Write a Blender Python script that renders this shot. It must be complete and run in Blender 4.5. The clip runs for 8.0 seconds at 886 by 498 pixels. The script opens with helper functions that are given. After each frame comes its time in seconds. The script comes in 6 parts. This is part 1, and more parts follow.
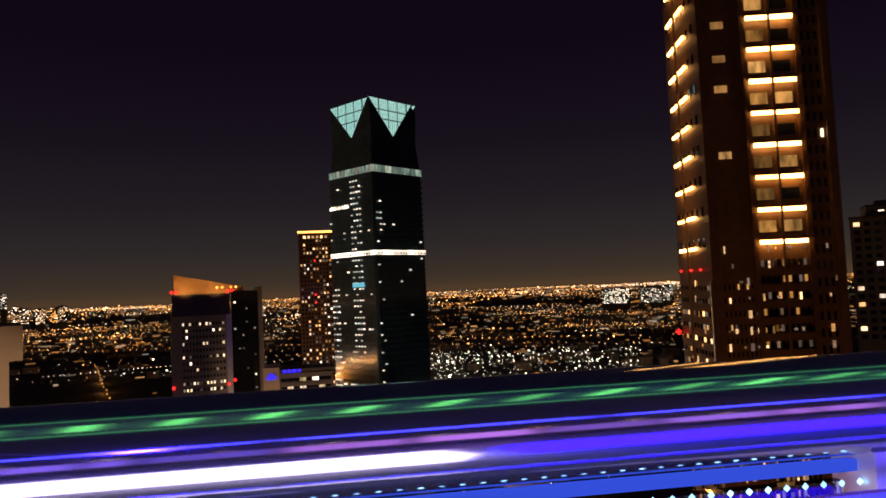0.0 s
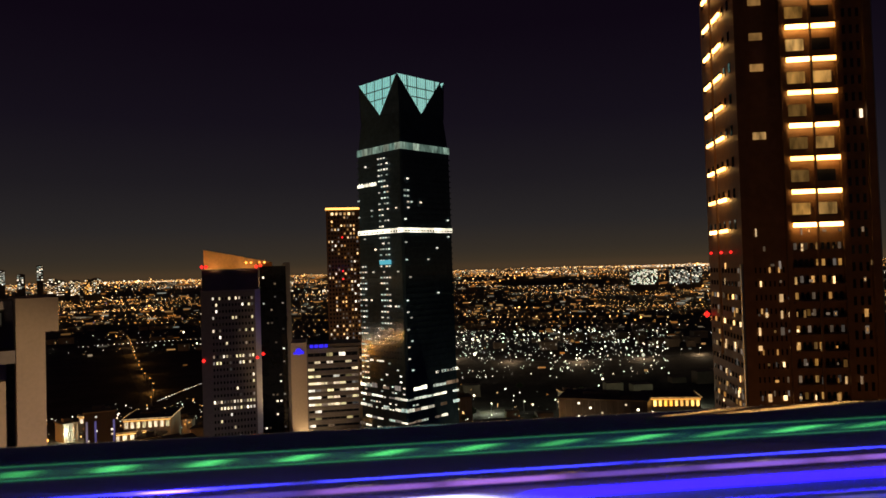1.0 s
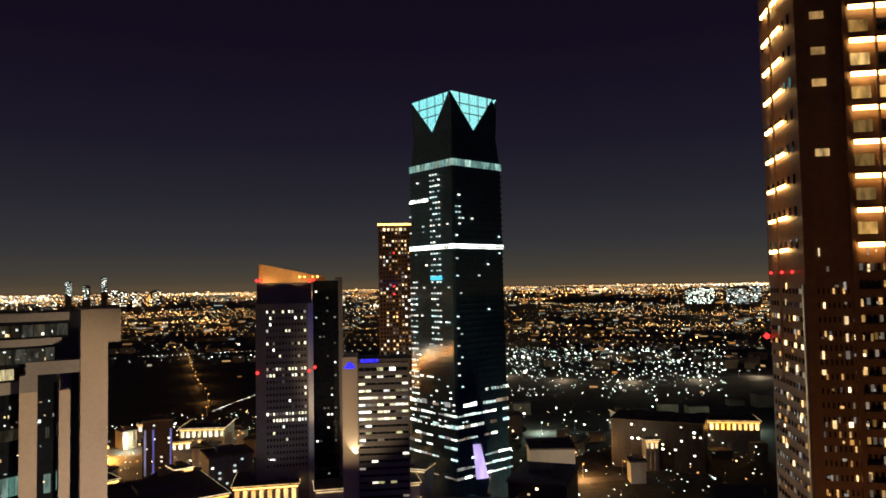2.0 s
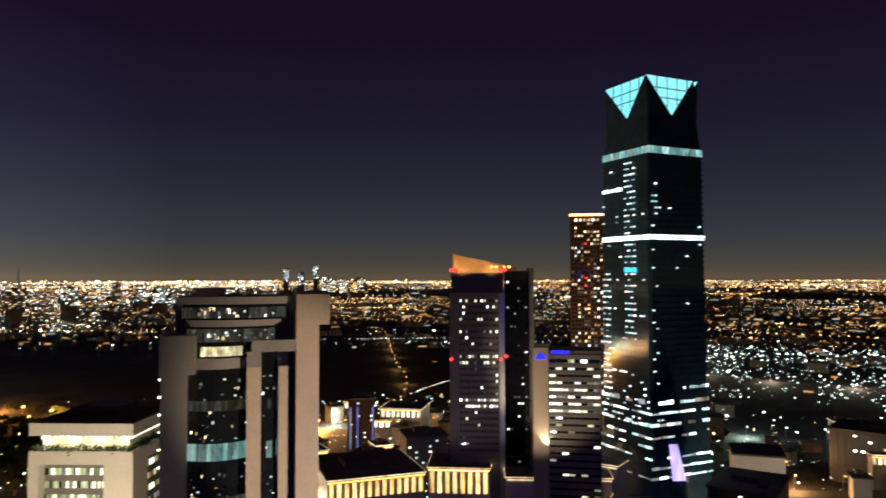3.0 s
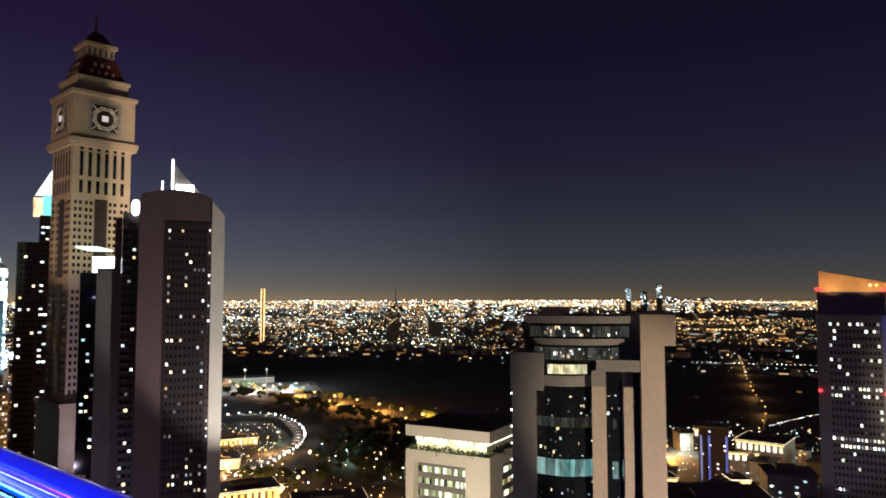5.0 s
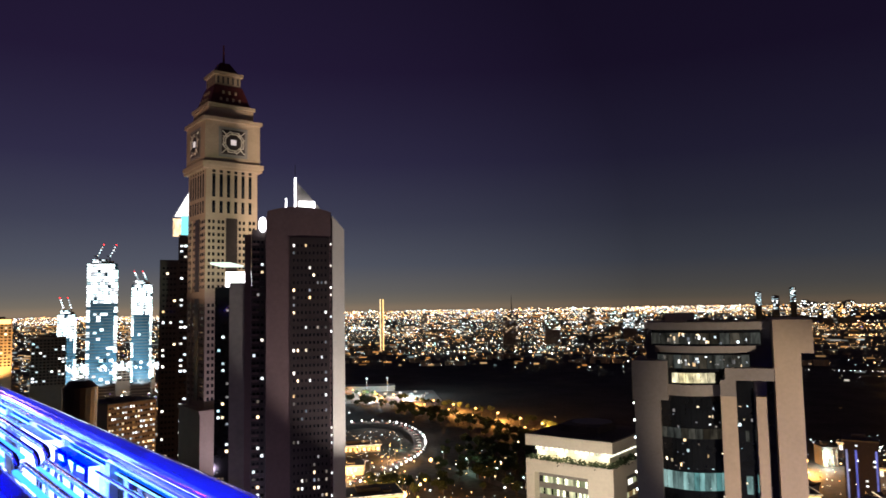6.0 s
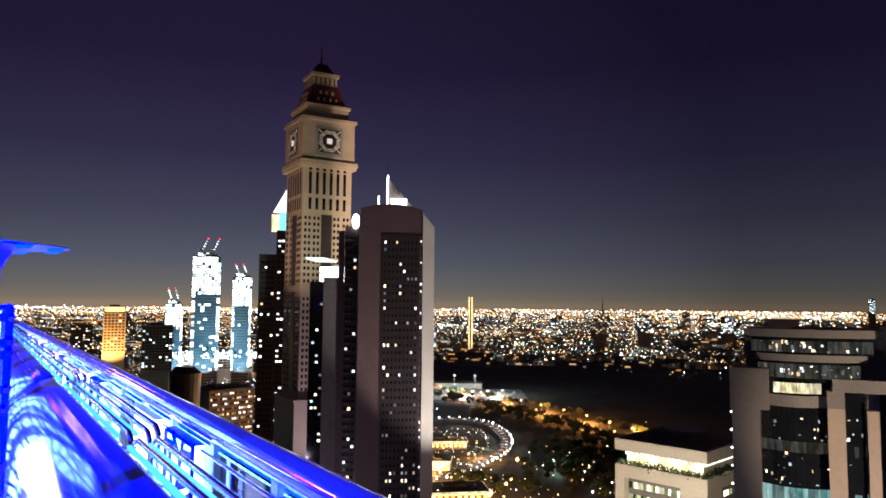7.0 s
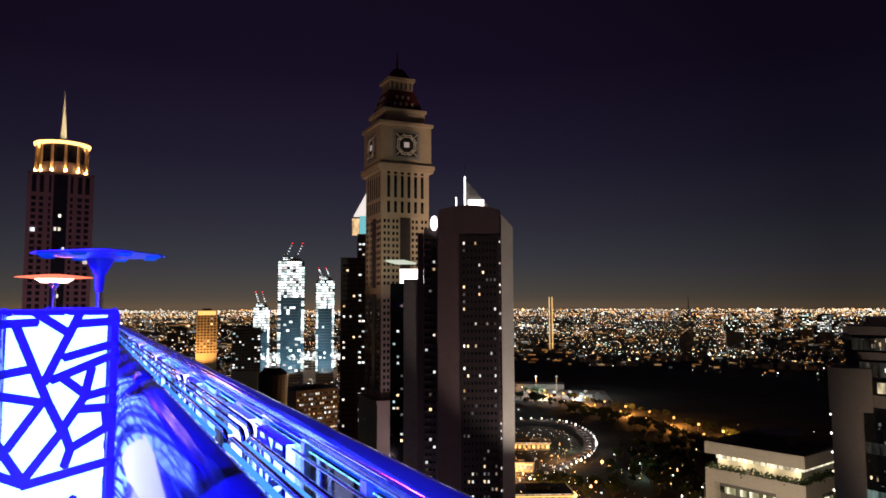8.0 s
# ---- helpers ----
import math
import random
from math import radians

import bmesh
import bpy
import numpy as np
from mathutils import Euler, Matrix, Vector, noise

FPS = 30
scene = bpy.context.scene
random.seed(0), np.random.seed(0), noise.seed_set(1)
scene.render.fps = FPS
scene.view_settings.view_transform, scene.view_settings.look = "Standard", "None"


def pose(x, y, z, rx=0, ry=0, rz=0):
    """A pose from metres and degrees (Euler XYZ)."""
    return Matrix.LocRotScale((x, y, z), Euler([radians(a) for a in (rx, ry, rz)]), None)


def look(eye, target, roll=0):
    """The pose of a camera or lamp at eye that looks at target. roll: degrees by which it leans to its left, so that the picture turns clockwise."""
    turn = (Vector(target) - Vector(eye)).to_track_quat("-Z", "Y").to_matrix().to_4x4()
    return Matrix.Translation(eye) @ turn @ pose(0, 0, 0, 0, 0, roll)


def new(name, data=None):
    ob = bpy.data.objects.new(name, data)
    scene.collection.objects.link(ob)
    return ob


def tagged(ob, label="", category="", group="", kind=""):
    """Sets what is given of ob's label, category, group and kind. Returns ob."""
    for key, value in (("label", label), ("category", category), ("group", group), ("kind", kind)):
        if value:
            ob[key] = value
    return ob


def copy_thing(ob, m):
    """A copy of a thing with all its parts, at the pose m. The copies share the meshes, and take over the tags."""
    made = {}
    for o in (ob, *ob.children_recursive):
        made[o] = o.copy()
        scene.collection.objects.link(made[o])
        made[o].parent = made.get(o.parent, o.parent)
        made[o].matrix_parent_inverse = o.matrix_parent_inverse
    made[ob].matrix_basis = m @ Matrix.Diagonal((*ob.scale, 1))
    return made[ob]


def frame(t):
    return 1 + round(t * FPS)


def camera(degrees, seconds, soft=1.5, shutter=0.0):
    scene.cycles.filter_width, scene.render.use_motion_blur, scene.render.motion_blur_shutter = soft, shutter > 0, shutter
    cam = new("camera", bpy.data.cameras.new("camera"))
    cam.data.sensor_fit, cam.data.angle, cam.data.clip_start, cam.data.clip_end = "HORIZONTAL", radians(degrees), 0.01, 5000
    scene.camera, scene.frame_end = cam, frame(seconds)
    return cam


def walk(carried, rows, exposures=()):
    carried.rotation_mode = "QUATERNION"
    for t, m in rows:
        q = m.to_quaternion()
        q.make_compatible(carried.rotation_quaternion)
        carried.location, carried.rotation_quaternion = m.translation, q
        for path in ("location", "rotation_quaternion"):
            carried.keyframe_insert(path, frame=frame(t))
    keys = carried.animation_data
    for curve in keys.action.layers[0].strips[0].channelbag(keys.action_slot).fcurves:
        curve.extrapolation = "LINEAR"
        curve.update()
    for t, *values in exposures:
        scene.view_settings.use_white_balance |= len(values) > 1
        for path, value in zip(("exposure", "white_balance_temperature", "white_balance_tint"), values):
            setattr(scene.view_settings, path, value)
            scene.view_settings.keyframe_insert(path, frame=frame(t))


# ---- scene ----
cam = camera(64.1, 8.0, soft=1.6, shutter=0.25)
FLOOR, RAIL_Y, RAIL_Z = 150.0, 0.763, 151.15   # terrace floor and the tube handrail over the city
# seconds, x, y, height over the rail, yaw, pitch, roll
ROWS = [
    (0, 0.12, 0.146, 0.127, -8.377, 3.117, 2.592),
    (0.5, 0.12, 0.14, 0.15, -6.451, 3.175, 1.740),
    (1, 0.12, 0.13, 0.188, -6.246, 1.434, 1.739),
    (1.2, 0.12, 0.125, 0.222, -5.673, 1.452, 1.518),
    (2.3, 0.1, 0.09, 0.36, 0.511, 3.536, 0.775),
    (2.5, 0.1, 0.08, 0.39, 3.165, 3.816, 0.431),
    (3, 0.08, 0.05, 0.44, 13.222, 2.220, 0.136),
    (3.5, 0.06, 0.03, 0.47, 20.407, 1.513, -0.616),
    (4, 0.05, 0.02, 0.485, 27.267, 1.543, -1.269),
    (4.5, 0.04, 0.0, 0.49, 34.444, 2.490, -0.580),
    (5, 0.03, -0.005, 0.49, 40.364, 3.848, 0.093),
    (5.2, 0.03, -0.007, 0.49, 42.307, 4.025, -0.314),
    (6.3, 0.02, -0.003, 0.49, 51.957, 4.654, 0.783),
    (6.5, 0.02, -0.006, 0.483, 53.267, 4.516, -0.033),
    (7, 0.01, -0.012, 0.478, 56.841, 4.517, -0.475),
    (7.5, 0, -0.016, 0.477, 60.236, 4.575, -0.162),
    (8, 0, -0.02, 0.477, 63.241, 4.563, 0.166),
]
EXPOSURES = [(0.0, -0.6, 9500, 34), (0.5, -0.7, 9300, 32), (1.0, -0.8, 8900, 21), (1.2, -0.8, 8800, 20), (2.3, 0.2, 6800, 11), (3.5, 0.25, 6450, 12), (5.2, 0.32, 6150, 11),
             (6.5, 0.4, 6200, 17), (7.1, 0.45, 6200, 16), (7.5, 0.0, 6500, 18), (8.0, -0.75, 6750, 20)]
walk(cam, [(t, pose(x, y, RAIL_Z + h, 90 + pitch, roll, yaw)) for t, x, y, h, yaw, pitch, roll in ROWS], EXPOSURES)
EYE = RAIL_Z + 0.477

# ---------------------------------------------------------------- light
world = bpy.data.worlds.new("night_sky")
scene.world = world
world.use_nodes = True
wn, wl = world.node_tree.nodes, world.node_tree.links
wn.clear()
w_out, w_bg = wn.new("ShaderNodeOutputWorld"), wn.new("ShaderNodeBackground")
w_co, w_sep, w_ramp = wn.new("ShaderNodeTexCoord"), wn.new("ShaderNodeSeparateXYZ"), wn.new("ShaderNodeValToRGB")
wl.new(w_co.outputs["Generated"], w_sep.inputs[0])
wl.new(w_sep.outputs["Z"], w_ramp.inputs[0])
wl.new(w_ramp.outputs[0], w_bg.inputs[0])
wl.new(w_bg.outputs[0], w_out.inputs[0])
stops = [(0.0, (0.105, 0.078, 0.050)), (0.008, (0.075, 0.064, 0.047)), (0.022, (0.056, 0.053, 0.047)), (0.06, (0.034, 0.0372, 0.046)), (0.12, (0.0208, 0.0218, 0.0340)),
         (0.20, (0.0122, 0.0106, 0.0245)), (0.32, (0.0074, 0.0046, 0.0150)), (1.0, (0.003, 0.002, 0.005))]
el = w_ramp.color_ramp.elements
el[0].position, el[0].color = stops[0][0], (*stops[0][1], 1)
el[1].position, el[1].color = stops[-1][0], (*stops[-1][1], 1)
for at_, c_ in stops[1:-1]:
    e_ = el.new(at_)
    e_.color = (*c_, 1)
# the haze glows more over the bright quarter with the building sites
w_dot, w_map = wn.new("ShaderNodeVectorMath"), wn.new("ShaderNodeMapRange")
w_dot.operation, w_dot.inputs[1].default_value = "DOT_PRODUCT", (-0.96, 0.27, 0.0)
w_map.inputs["From Min"].default_value, w_map.inputs["From Max"].default_value = 0.76, 1.0
w_map.inputs["To Min"].default_value, w_map.inputs["To Max"].default_value = 0.88, 1.95
wl.new(w_co.outputs["Generated"], w_dot.inputs[0])
wl.new(w_dot.outputs["Value"], w_map.inputs["Value"])
wl.new(w_map.outputs[0], w_bg.inputs[1])


def flood(name, where, target, watts, colour, cone=40, size=2.0):
    """A spotlight that washes a facade: a floodlight, or a fill added without one."""
    lamp = bpy.data.lights.new(name, "SPOT")
    lamp.energy, lamp.color, lamp.spot_size, lamp.spot_blend, lamp.shadow_soft_size = watts, colour, radians(cone), 0.6, size
    ob = new(name, lamp)
    ob.matrix_world = look(where, target)
    return ob


def bulb(name, where, watts, colour, size=0.1):
    lamp = bpy.data.lights.new(name, "POINT")
    lamp.energy, lamp.color, lamp.shadow_soft_size = watts, colour, size
    ob = new(name, lamp)
    ob.location = where
    return ob


# ---------------------------------------------------------------- materials
def material(name, colour, rough=0.6, metal=0.0, vary=0.25, scale=0.5, bump=0.0, fine=6.0):
    """A surface with variation at two scales."""
    m = bpy.data.materials.new(name)
    m.use_nodes = True
    n, l = m.node_tree.nodes, m.node_tree.links
    b = n["Principled BSDF"]
    b.inputs["Roughness"].default_value, b.inputs["Metallic"].default_value = rough, metal
    co, big, small, mix, ramp = n.new("ShaderNodeTexCoord"), n.new("ShaderNodeTexNoise"), n.new("ShaderNodeTexNoise"), n.new("ShaderNodeMath"), n.new("ShaderNodeValToRGB")
    big.inputs["Scale"].default_value, small.inputs["Scale"].default_value = scale, scale * fine
    big.inputs["Detail"].default_value, small.inputs["Detail"].default_value = 3, 5
    l.new(co.outputs["Object"], big.inputs["Vector"]), l.new(co.outputs["Object"], small.inputs["Vector"])
    mix.operation = "ADD"
    l.new(big.outputs[0], mix.inputs[0]), l.new(small.outputs[0], mix.inputs[1])
    half = n.new("ShaderNodeMath")
    half.operation, half.inputs[1].default_value = "MULTIPLY", 0.5
    l.new(mix.outputs[0], half.inputs[0])
    l.new(half.outputs[0], ramp.inputs[0])
    e = ramp.color_ramp.elements
    e[0].position, e[1].position = 0.3, 0.7
    e[0].color, e[1].color = (*[c * (1 - vary) for c in colour], 1), (*[min(1, c * (1 + vary)) for c in colour], 1)
    l.new(ramp.outputs[0], b.inputs["Base Color"])
    if bump:
        bn = n.new("ShaderNodeBump")
        bn.inputs["Strength"].default_value = bump
        l.new(small.outputs[0], bn.inputs["Height"])
        l.new(bn.outputs[0], b.inputs["Normal"])
    return m


def glow(name, colour, strength, second=None, vary=0.6, lights=False, inside=0.0):
    """A surface that gives off light; each object or island burns a little differently. inside: uneven light of a room behind the pane."""
    m = bpy.data.materials.new(name)
    m.use_nodes = True
    n, l = m.node_tree.nodes, m.node_tree.links
    n.clear()
    out, em = n.new("ShaderNodeOutputMaterial"), n.new("ShaderNodeEmission")
    l.new(em.outputs[0], out.inputs[0])
    info, geo, add, fr = n.new("ShaderNodeObjectInfo"), n.new("ShaderNodeNewGeometry"), n.new("ShaderNodeMath"), n.new("ShaderNodeMath")
    l.new(info.outputs["Random"], add.inputs[0]), l.new(geo.outputs["Random Per Island"], add.inputs[1])
    fr.operation = "FRACT"
    l.new(add.outputs[0], fr.inputs[0])
    ramp = n.new("ShaderNodeValToRGB")
    ramp.color_ramp.elements[0].color, ramp.color_ramp.elements[1].color = (*colour, 1), (*(second or colour), 1)
    l.new(fr.outputs[0], ramp.inputs[0])
    l.new(ramp.outputs[0], em.inputs[0])
    hash_ = n.new("ShaderNodeMath")
    hash_.operation, hash_.inputs[1].default_value = "MULTIPLY", 7.31
    f2, rng = n.new("ShaderNodeMath"), n.new("ShaderNodeMapRange")
    f2.operation = "FRACT"
    l.new(fr.outputs[0], hash_.inputs[0]), l.new(hash_.outputs[0], f2.inputs[0]), l.new(f2.outputs[0], rng.inputs[0])
    rng.inputs["To Min"].default_value, rng.inputs["To Max"].default_value = strength * (1 - vary), strength * (1 + vary)
    last = rng.outputs[0]
    if inside:
        co, ns, r2, mul = n.new("ShaderNodeTexCoord"), n.new("ShaderNodeTexNoise"), n.new("ShaderNodeMapRange"), n.new("ShaderNodeMath")
        ns.inputs["Scale"].default_value, ns.inputs["Detail"].default_value = inside, 3
        squash = n.new("ShaderNodeVectorMath")
        squash.operation, squash.inputs[1].default_value = "MULTIPLY", (1.0, 1.0, 0.3)
        l.new(geo.outputs["Position"], squash.inputs[0])
        l.new(squash.outputs[0], ns.inputs["Vector"]), l.new(ns.outputs[0], r2.inputs[0])
        r2.inputs["From Min"].default_value, r2.inputs["From Max"].default_value, r2.inputs["To Min"].default_value, r2.inputs["To Max"].default_value = 0.3, 0.68, 0.3, 1.4
        mul.operation = "MULTIPLY"
        l.new(last, mul.inputs[0]), l.new(r2.outputs[0], mul.inputs[1])
        last = mul.outputs[0]
    l.new(last, em.inputs[1])
    if not lights:
        m.cycles.emission_sampling = "NONE"
    return m


def clear_glass(name, tint=(0.8, 0.9, 1.0), rough=0.0):
    m = bpy.data.materials.new(name)
    m.use_nodes = True
    b = m.node_tree.nodes["Principled BSDF"]
    b.inputs["Base Color"].default_value = (*tint, 1)
    b.inputs["Roughness"].default_value, b.inputs["Transmission Weight"].default_value, b.inputs["IOR"].default_value = rough, 1.0, 1.45
    return m


M_GLASS = material("facade_glass", (0.012, 0.014, 0.018), 0.06, 0.0, 0.4, 0.05)
M_TEAL = material("teal_glass", (0.04, 0.09, 0.12), 0.07, 0.0, 0.4, 0.05)
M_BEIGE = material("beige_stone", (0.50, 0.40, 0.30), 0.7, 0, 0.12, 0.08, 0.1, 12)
# Beige stone darkened in its colour for the parts of the block left unlit.
M_BEIGE_DIM = material("dim_beige_stone", (0.26, 0.235, 0.22), 0.7, 0, 0.15, 0.1, 0.1, 12)
M_CLOCK = material("sand_cladding", (0.41, 0.305, 0.215), 0.65, 0, 0.15, 0.1, 0.1, 10)
M_ROSE = material("rose_cladding", (0.16, 0.10, 0.095), 0.5, 0, 0.2, 0.1)
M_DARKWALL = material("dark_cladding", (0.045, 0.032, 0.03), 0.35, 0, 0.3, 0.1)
M_BROWN = material("brown_cladding", (0.19, 0.105, 0.06), 0.45, 0, 0.3, 0.1)
M_GREY = material("grey_panel", (0.20, 0.18, 0.16), 0.5, 0, 0.2, 0.08)
M_WHITE = material("white_stone", (0.68, 0.62, 0.52), 0.6, 0, 0.1, 0.1, 0.1, 12)
M_REDROOF = material("red_roof", (0.10, 0.02, 0.02), 0.5, 0, 0.3, 0.3)
M_ROOF = material("flat_roof", (0.12, 0.10, 0.09), 0.85, 0, 0.35, 0.15, 0.2)
M_STEEL = material("steel", (0.5, 0.5, 0.5), 0.35, 1.0, 0.15, 1.0)
M_GROUND = material("night_ground", (0.04, 0.035, 0.03), 0.9, 0, 0.9, 0.02, 0, 9)
M_ROAD = material("asphalt", (0.055, 0.05, 0.05), 0.75, 0, 0.25, 0.05)
M_LEAF = material("foliage", (0.035, 0.055, 0.02), 0.8, 0, 0.5, 0.8)
M_TRUNK = material("bark", (0.08, 0.055, 0.035), 0.9, 0, 0.3, 2.0)
M_HOUSE = material("low_house_wall", (0.22, 0.17, 0.13), 0.8, 0, 0.35, 0.02)

L_WARM = glow("warm_window", (1.0, 0.62, 0.25), 2.2, (1.0, 0.85, 0.55), 0.6, inside=0.45)
L_WHITE = glow("white_window", (1.0, 0.9, 0.72), 2.2, (0.8, 0.95, 1.0), 0.6, inside=0.45)
L_COOL = glow("cool_window", (0.45, 0.8, 0.85), 1.5, (0.9, 1.0, 0.95), 0.6, inside=0.6)
L_OFFICE = glow("office_window", (0.9, 0.95, 0.6), 1.8, (1.0, 0.95, 0.75), 0.5, inside=0.7)
L_AMBERROOM = glow("amber_room", (1.0, 0.5, 0.14), 0.7, (1.0, 0.68, 0.3), 0.7, inside=0.7)
L_DIMROOM = glow("dim_window", (0.9, 0.7, 0.5), 0.25, (0.7, 0.8, 0.9), 0.7, inside=0.45)
L_OFFICEDIM = glow("dim_office", (0.75, 0.85, 0.4), 0.5, (0.9, 0.85, 0.5), 0.7, inside=0.5)
L_GOLD = glow("gold_strip", (1.0, 0.57, 0.18), 15.0, (1.0, 0.64, 0.25), 0.35, True)
L_BAND = glow("white_band", (0.85, 0.97, 0.9), 3.0, None, 0.35, inside=0.35)
L_CYAN = glow("cyan_crown", (0.14, 0.60, 0.68), 1.6, (0.24, 0.72, 0.78), 0.2)
L_CYANDIM = glow("dim_cyan_band", (0.25, 0.62, 0.62), 0.6, (0.5, 0.75, 0.7), 0.8, inside=0.5)
L_SIGN_BLUE = glow("blue_sign", (0.02, 0.02, 1.0), 2.2, None, 0.1)
L_SIGN_CYAN = glow("cyan_sign", (0.05, 0.6, 0.9), 1.3, None, 0.1)
L_RED = glow("red_beacon", (1.0, 0.03, 0.03), 3.5, None, 0.3)
L_AMBER = glow("amber_lamp", (1.0, 0.45, 0.08), 4.0, (1.0, 0.6, 0.2), 0.6)
L_ORANGE = glow("orange_light", (1.0, 0.42, 0.09), 5.0, (1.0, 0.72, 0.34), 0.85)
L_PALE = glow("white_light", (1.0, 0.9, 0.7), 5.0, (0.75, 0.95, 1.0), 0.85)
L_GREENISH = glow("mint_light", (0.55, 0.95, 0.85), 4.5, (0.9, 1.0, 0.9), 0.8)
L_BLUE = glow("blue_light", (0.15, 0.2, 1.0), 1.6, (0.5, 0.3, 1.0), 0.7)
L_PURE = glow("white_lamp", (1.0, 0.98, 0.95), 6.0, None, 0.1)
# Glow put in for lamp light on distant streets and walls.
L_STREETGLOW = glow("street_glow", (1.0, 0.40, 0.09), 0.34, (1.0, 0.68, 0.32), 0.9)
L_STREETGLOWPALE = glow("pale_street_glow", (0.9, 0.8, 0.6), 0.32, (0.6, 0.85, 0.9), 0.9)
L_SITE = glow("site_light", (0.7, 1.0, 1.0), 2.6, (1, 1, 1), 0.8)


# ---------------------------------------------------------------- mesh helpers
class Mesh:
    """Collects plain solids for one mesh."""

    def __init__(self):
        self.v, self.f, self.m = [], [], []

    def add(self, verts, faces, mat=0):
        k = len(self.v)
        self.v += [tuple(p) for p in verts]
        self.f += [tuple(k + i for i in f) for f in faces]
        self.m += [mat] * len(faces)
        return self

    def box(self, x0, x1, y0, y1, z0, z1, mat=0, top=None):
        """A box; top: metres by which each side leans in at the top."""
        i = top or 0
        return self.add([(x0, y0, z0), (x1, y0, z0), (x1, y1, z0), (x0, y1, z0), (x0 + i, y0 + i, z1), (x1 - i, y0 + i, z1), (x1 - i, y1 - i, z1), (x0 + i, y1 - i, z1)],
                        [(0, 3, 2, 1), (4, 5, 6, 7), (0, 1, 5, 4), (1, 2, 6, 5), (2, 3, 7, 6), (3, 0, 4, 7)], mat)

    def prism(self, plan, z0, z1, mat=0, plan_top=None):
        """Upright prism over a plan, listed against the clock seen from below reversed; plan_top: another outline above."""
        n, up = len(plan), plan_top or plan
        return self.add([(x, y, z0) for x, y in plan] + [(x, y, z1) for x, y in up],
                        [tuple(range(n))[::-1], tuple(range(n, 2 * n))] + [(i, (i + 1) % n, n + (i + 1) % n, n + i) for i in range(n)], mat)

    def drum(self, x, y, z0, z1, r0, r1=None, n=24, mat=0):
        r1 = r0 if r1 is None else r1
        a = [2 * math.pi * i / n for i in range(n)]
        return self.prism([(x + r0 * math.cos(t), y + r0 * math.sin(t)) for t in a], z0, z1, mat, [(x + r1 * math.cos(t), y + r1 * math.sin(t)) for t in a])

    def beam(self, a, b, r, n=6, mat=0):
        """A round bar from a to b."""
        a, b = Vector(a), Vector(b)
        q = (b - a).to_track_quat("Z", "Y")
        ring = [q @ Vector((r * math.cos(2 * math.pi * i / n), r * math.sin(2 * math.pi * i / n), 0)) for i in range(n)]
        return self.add([a + p for p in ring] + [b + p for p in ring],
                        [tuple(range(n))[::-1], tuple(range(n, 2 * n))] + [(i, (i + 1) % n, n + (i + 1) % n, n + i) for i in range(n)], mat)

    def tube(self, path, r, n=12, mat=0):
        """A round tube along a path."""
        path = [Vector(p) for p in path]
        k = len(self.v)
        for i, p in enumerate(path):
            d = (path[min(i + 1, len(path) - 1)] - path[max(i - 1, 0)]).normalized()
            q = d.to_track_quat("Z", "Y") if abs(d.z) < 0.9 else d.to_track_quat("Z", "X")
            self.v += [tuple(p + q @ Vector((r * math.cos(2 * math.pi * j / n), r * math.sin(2 * math.pi * j / n), 0))) for j in range(n)]
        for i in range(len(path) - 1):
            for j in range(n):
                a, b = k + i * n + j, k + i * n + (j + 1) % n
                self.f.append((a, b, b + n, a + n))
                self.m.append(mat)
        self.f += [tuple(k + j for j in range(n))[::-1], tuple(k + (len(path) - 1) * n + j for j in range(n))]
        self.m += [mat, mat]
        return self

    def gem(self, p, r, mat=0):
        x, y, z = p
        return self.add([(x + r, y, z), (x, y + r, z), (x - r, y, z), (x, y - r, z), (x, y, z + r), (x, y, z - r)],
                        [(0, 1, 4), (1, 2, 4), (2, 3, 4), (3, 0, 4), (1, 0, 5), (2, 1, 5), (3, 2, 5), (0, 3, 5)], mat)

    def data(self, name, *mats, smooth=False):
        me = bpy.data.meshes.new(name)
        me.from_pydata(self.v, [], self.f)
        for m in mats:
            me.materials.append(m)
        me.polygons.foreach_set("material_index", self.m)
        if smooth:
            me.polygons.foreach_set("use_smooth", [True] * len(self.f))
        me.update()
        return me


def part(name, mesh, mats, parent=None, label="", smooth=False, at=None):
    """Links a Mesh (or shared mesh data) as one object under a thing or a part."""
    if isinstance(mesh, Mesh):
        mesh = mesh.data(name, *(mats if isinstance(mats, (list, tuple)) else [mats]), smooth=smooth)
    ob = new(name, mesh)
    if parent is not None:
        ob.parent = parent
    if at is not None:
        ob.matrix_basis = at
    return tagged(ob, label) if label else ob


def thing(name, label, category, m=None, group="", kind=""):
    ob = new(name)
    if m is not None:
        ob.matrix_basis = m
    return tagged(ob, label, category, group, kind)


def spot(azimuth, d):
    """Plan position d metres off in a compass direction, counted from the axis of the city to the west."""
    a, d = radians(azimuth * 1.0435 - 9.04), d / 1.0394
    return -math.sin(a) * d, math.cos(a) * d


def site(azimuth, d, twist=0.0, z=0.0):
    """The pose of a building that turns its front to the terrace, turned further by twist."""
    x, y = spot(azimuth, d)
    return pose(x, y, z, 0, 0, azimuth * 1.0435 - 9.04 + twist)


def width(a0, a1, d):
    return radians(abs(a1 - a0)) * d


def ground_z(r):
    """The land is flat for two kilometres and a half, then lies higher towards the horizon."""
    if r < 2500:
        return 0.0
    k = (r - 2500) / 2400
    return EYE * (1 - r / (r + 17000 * k * k))


PANES = {}


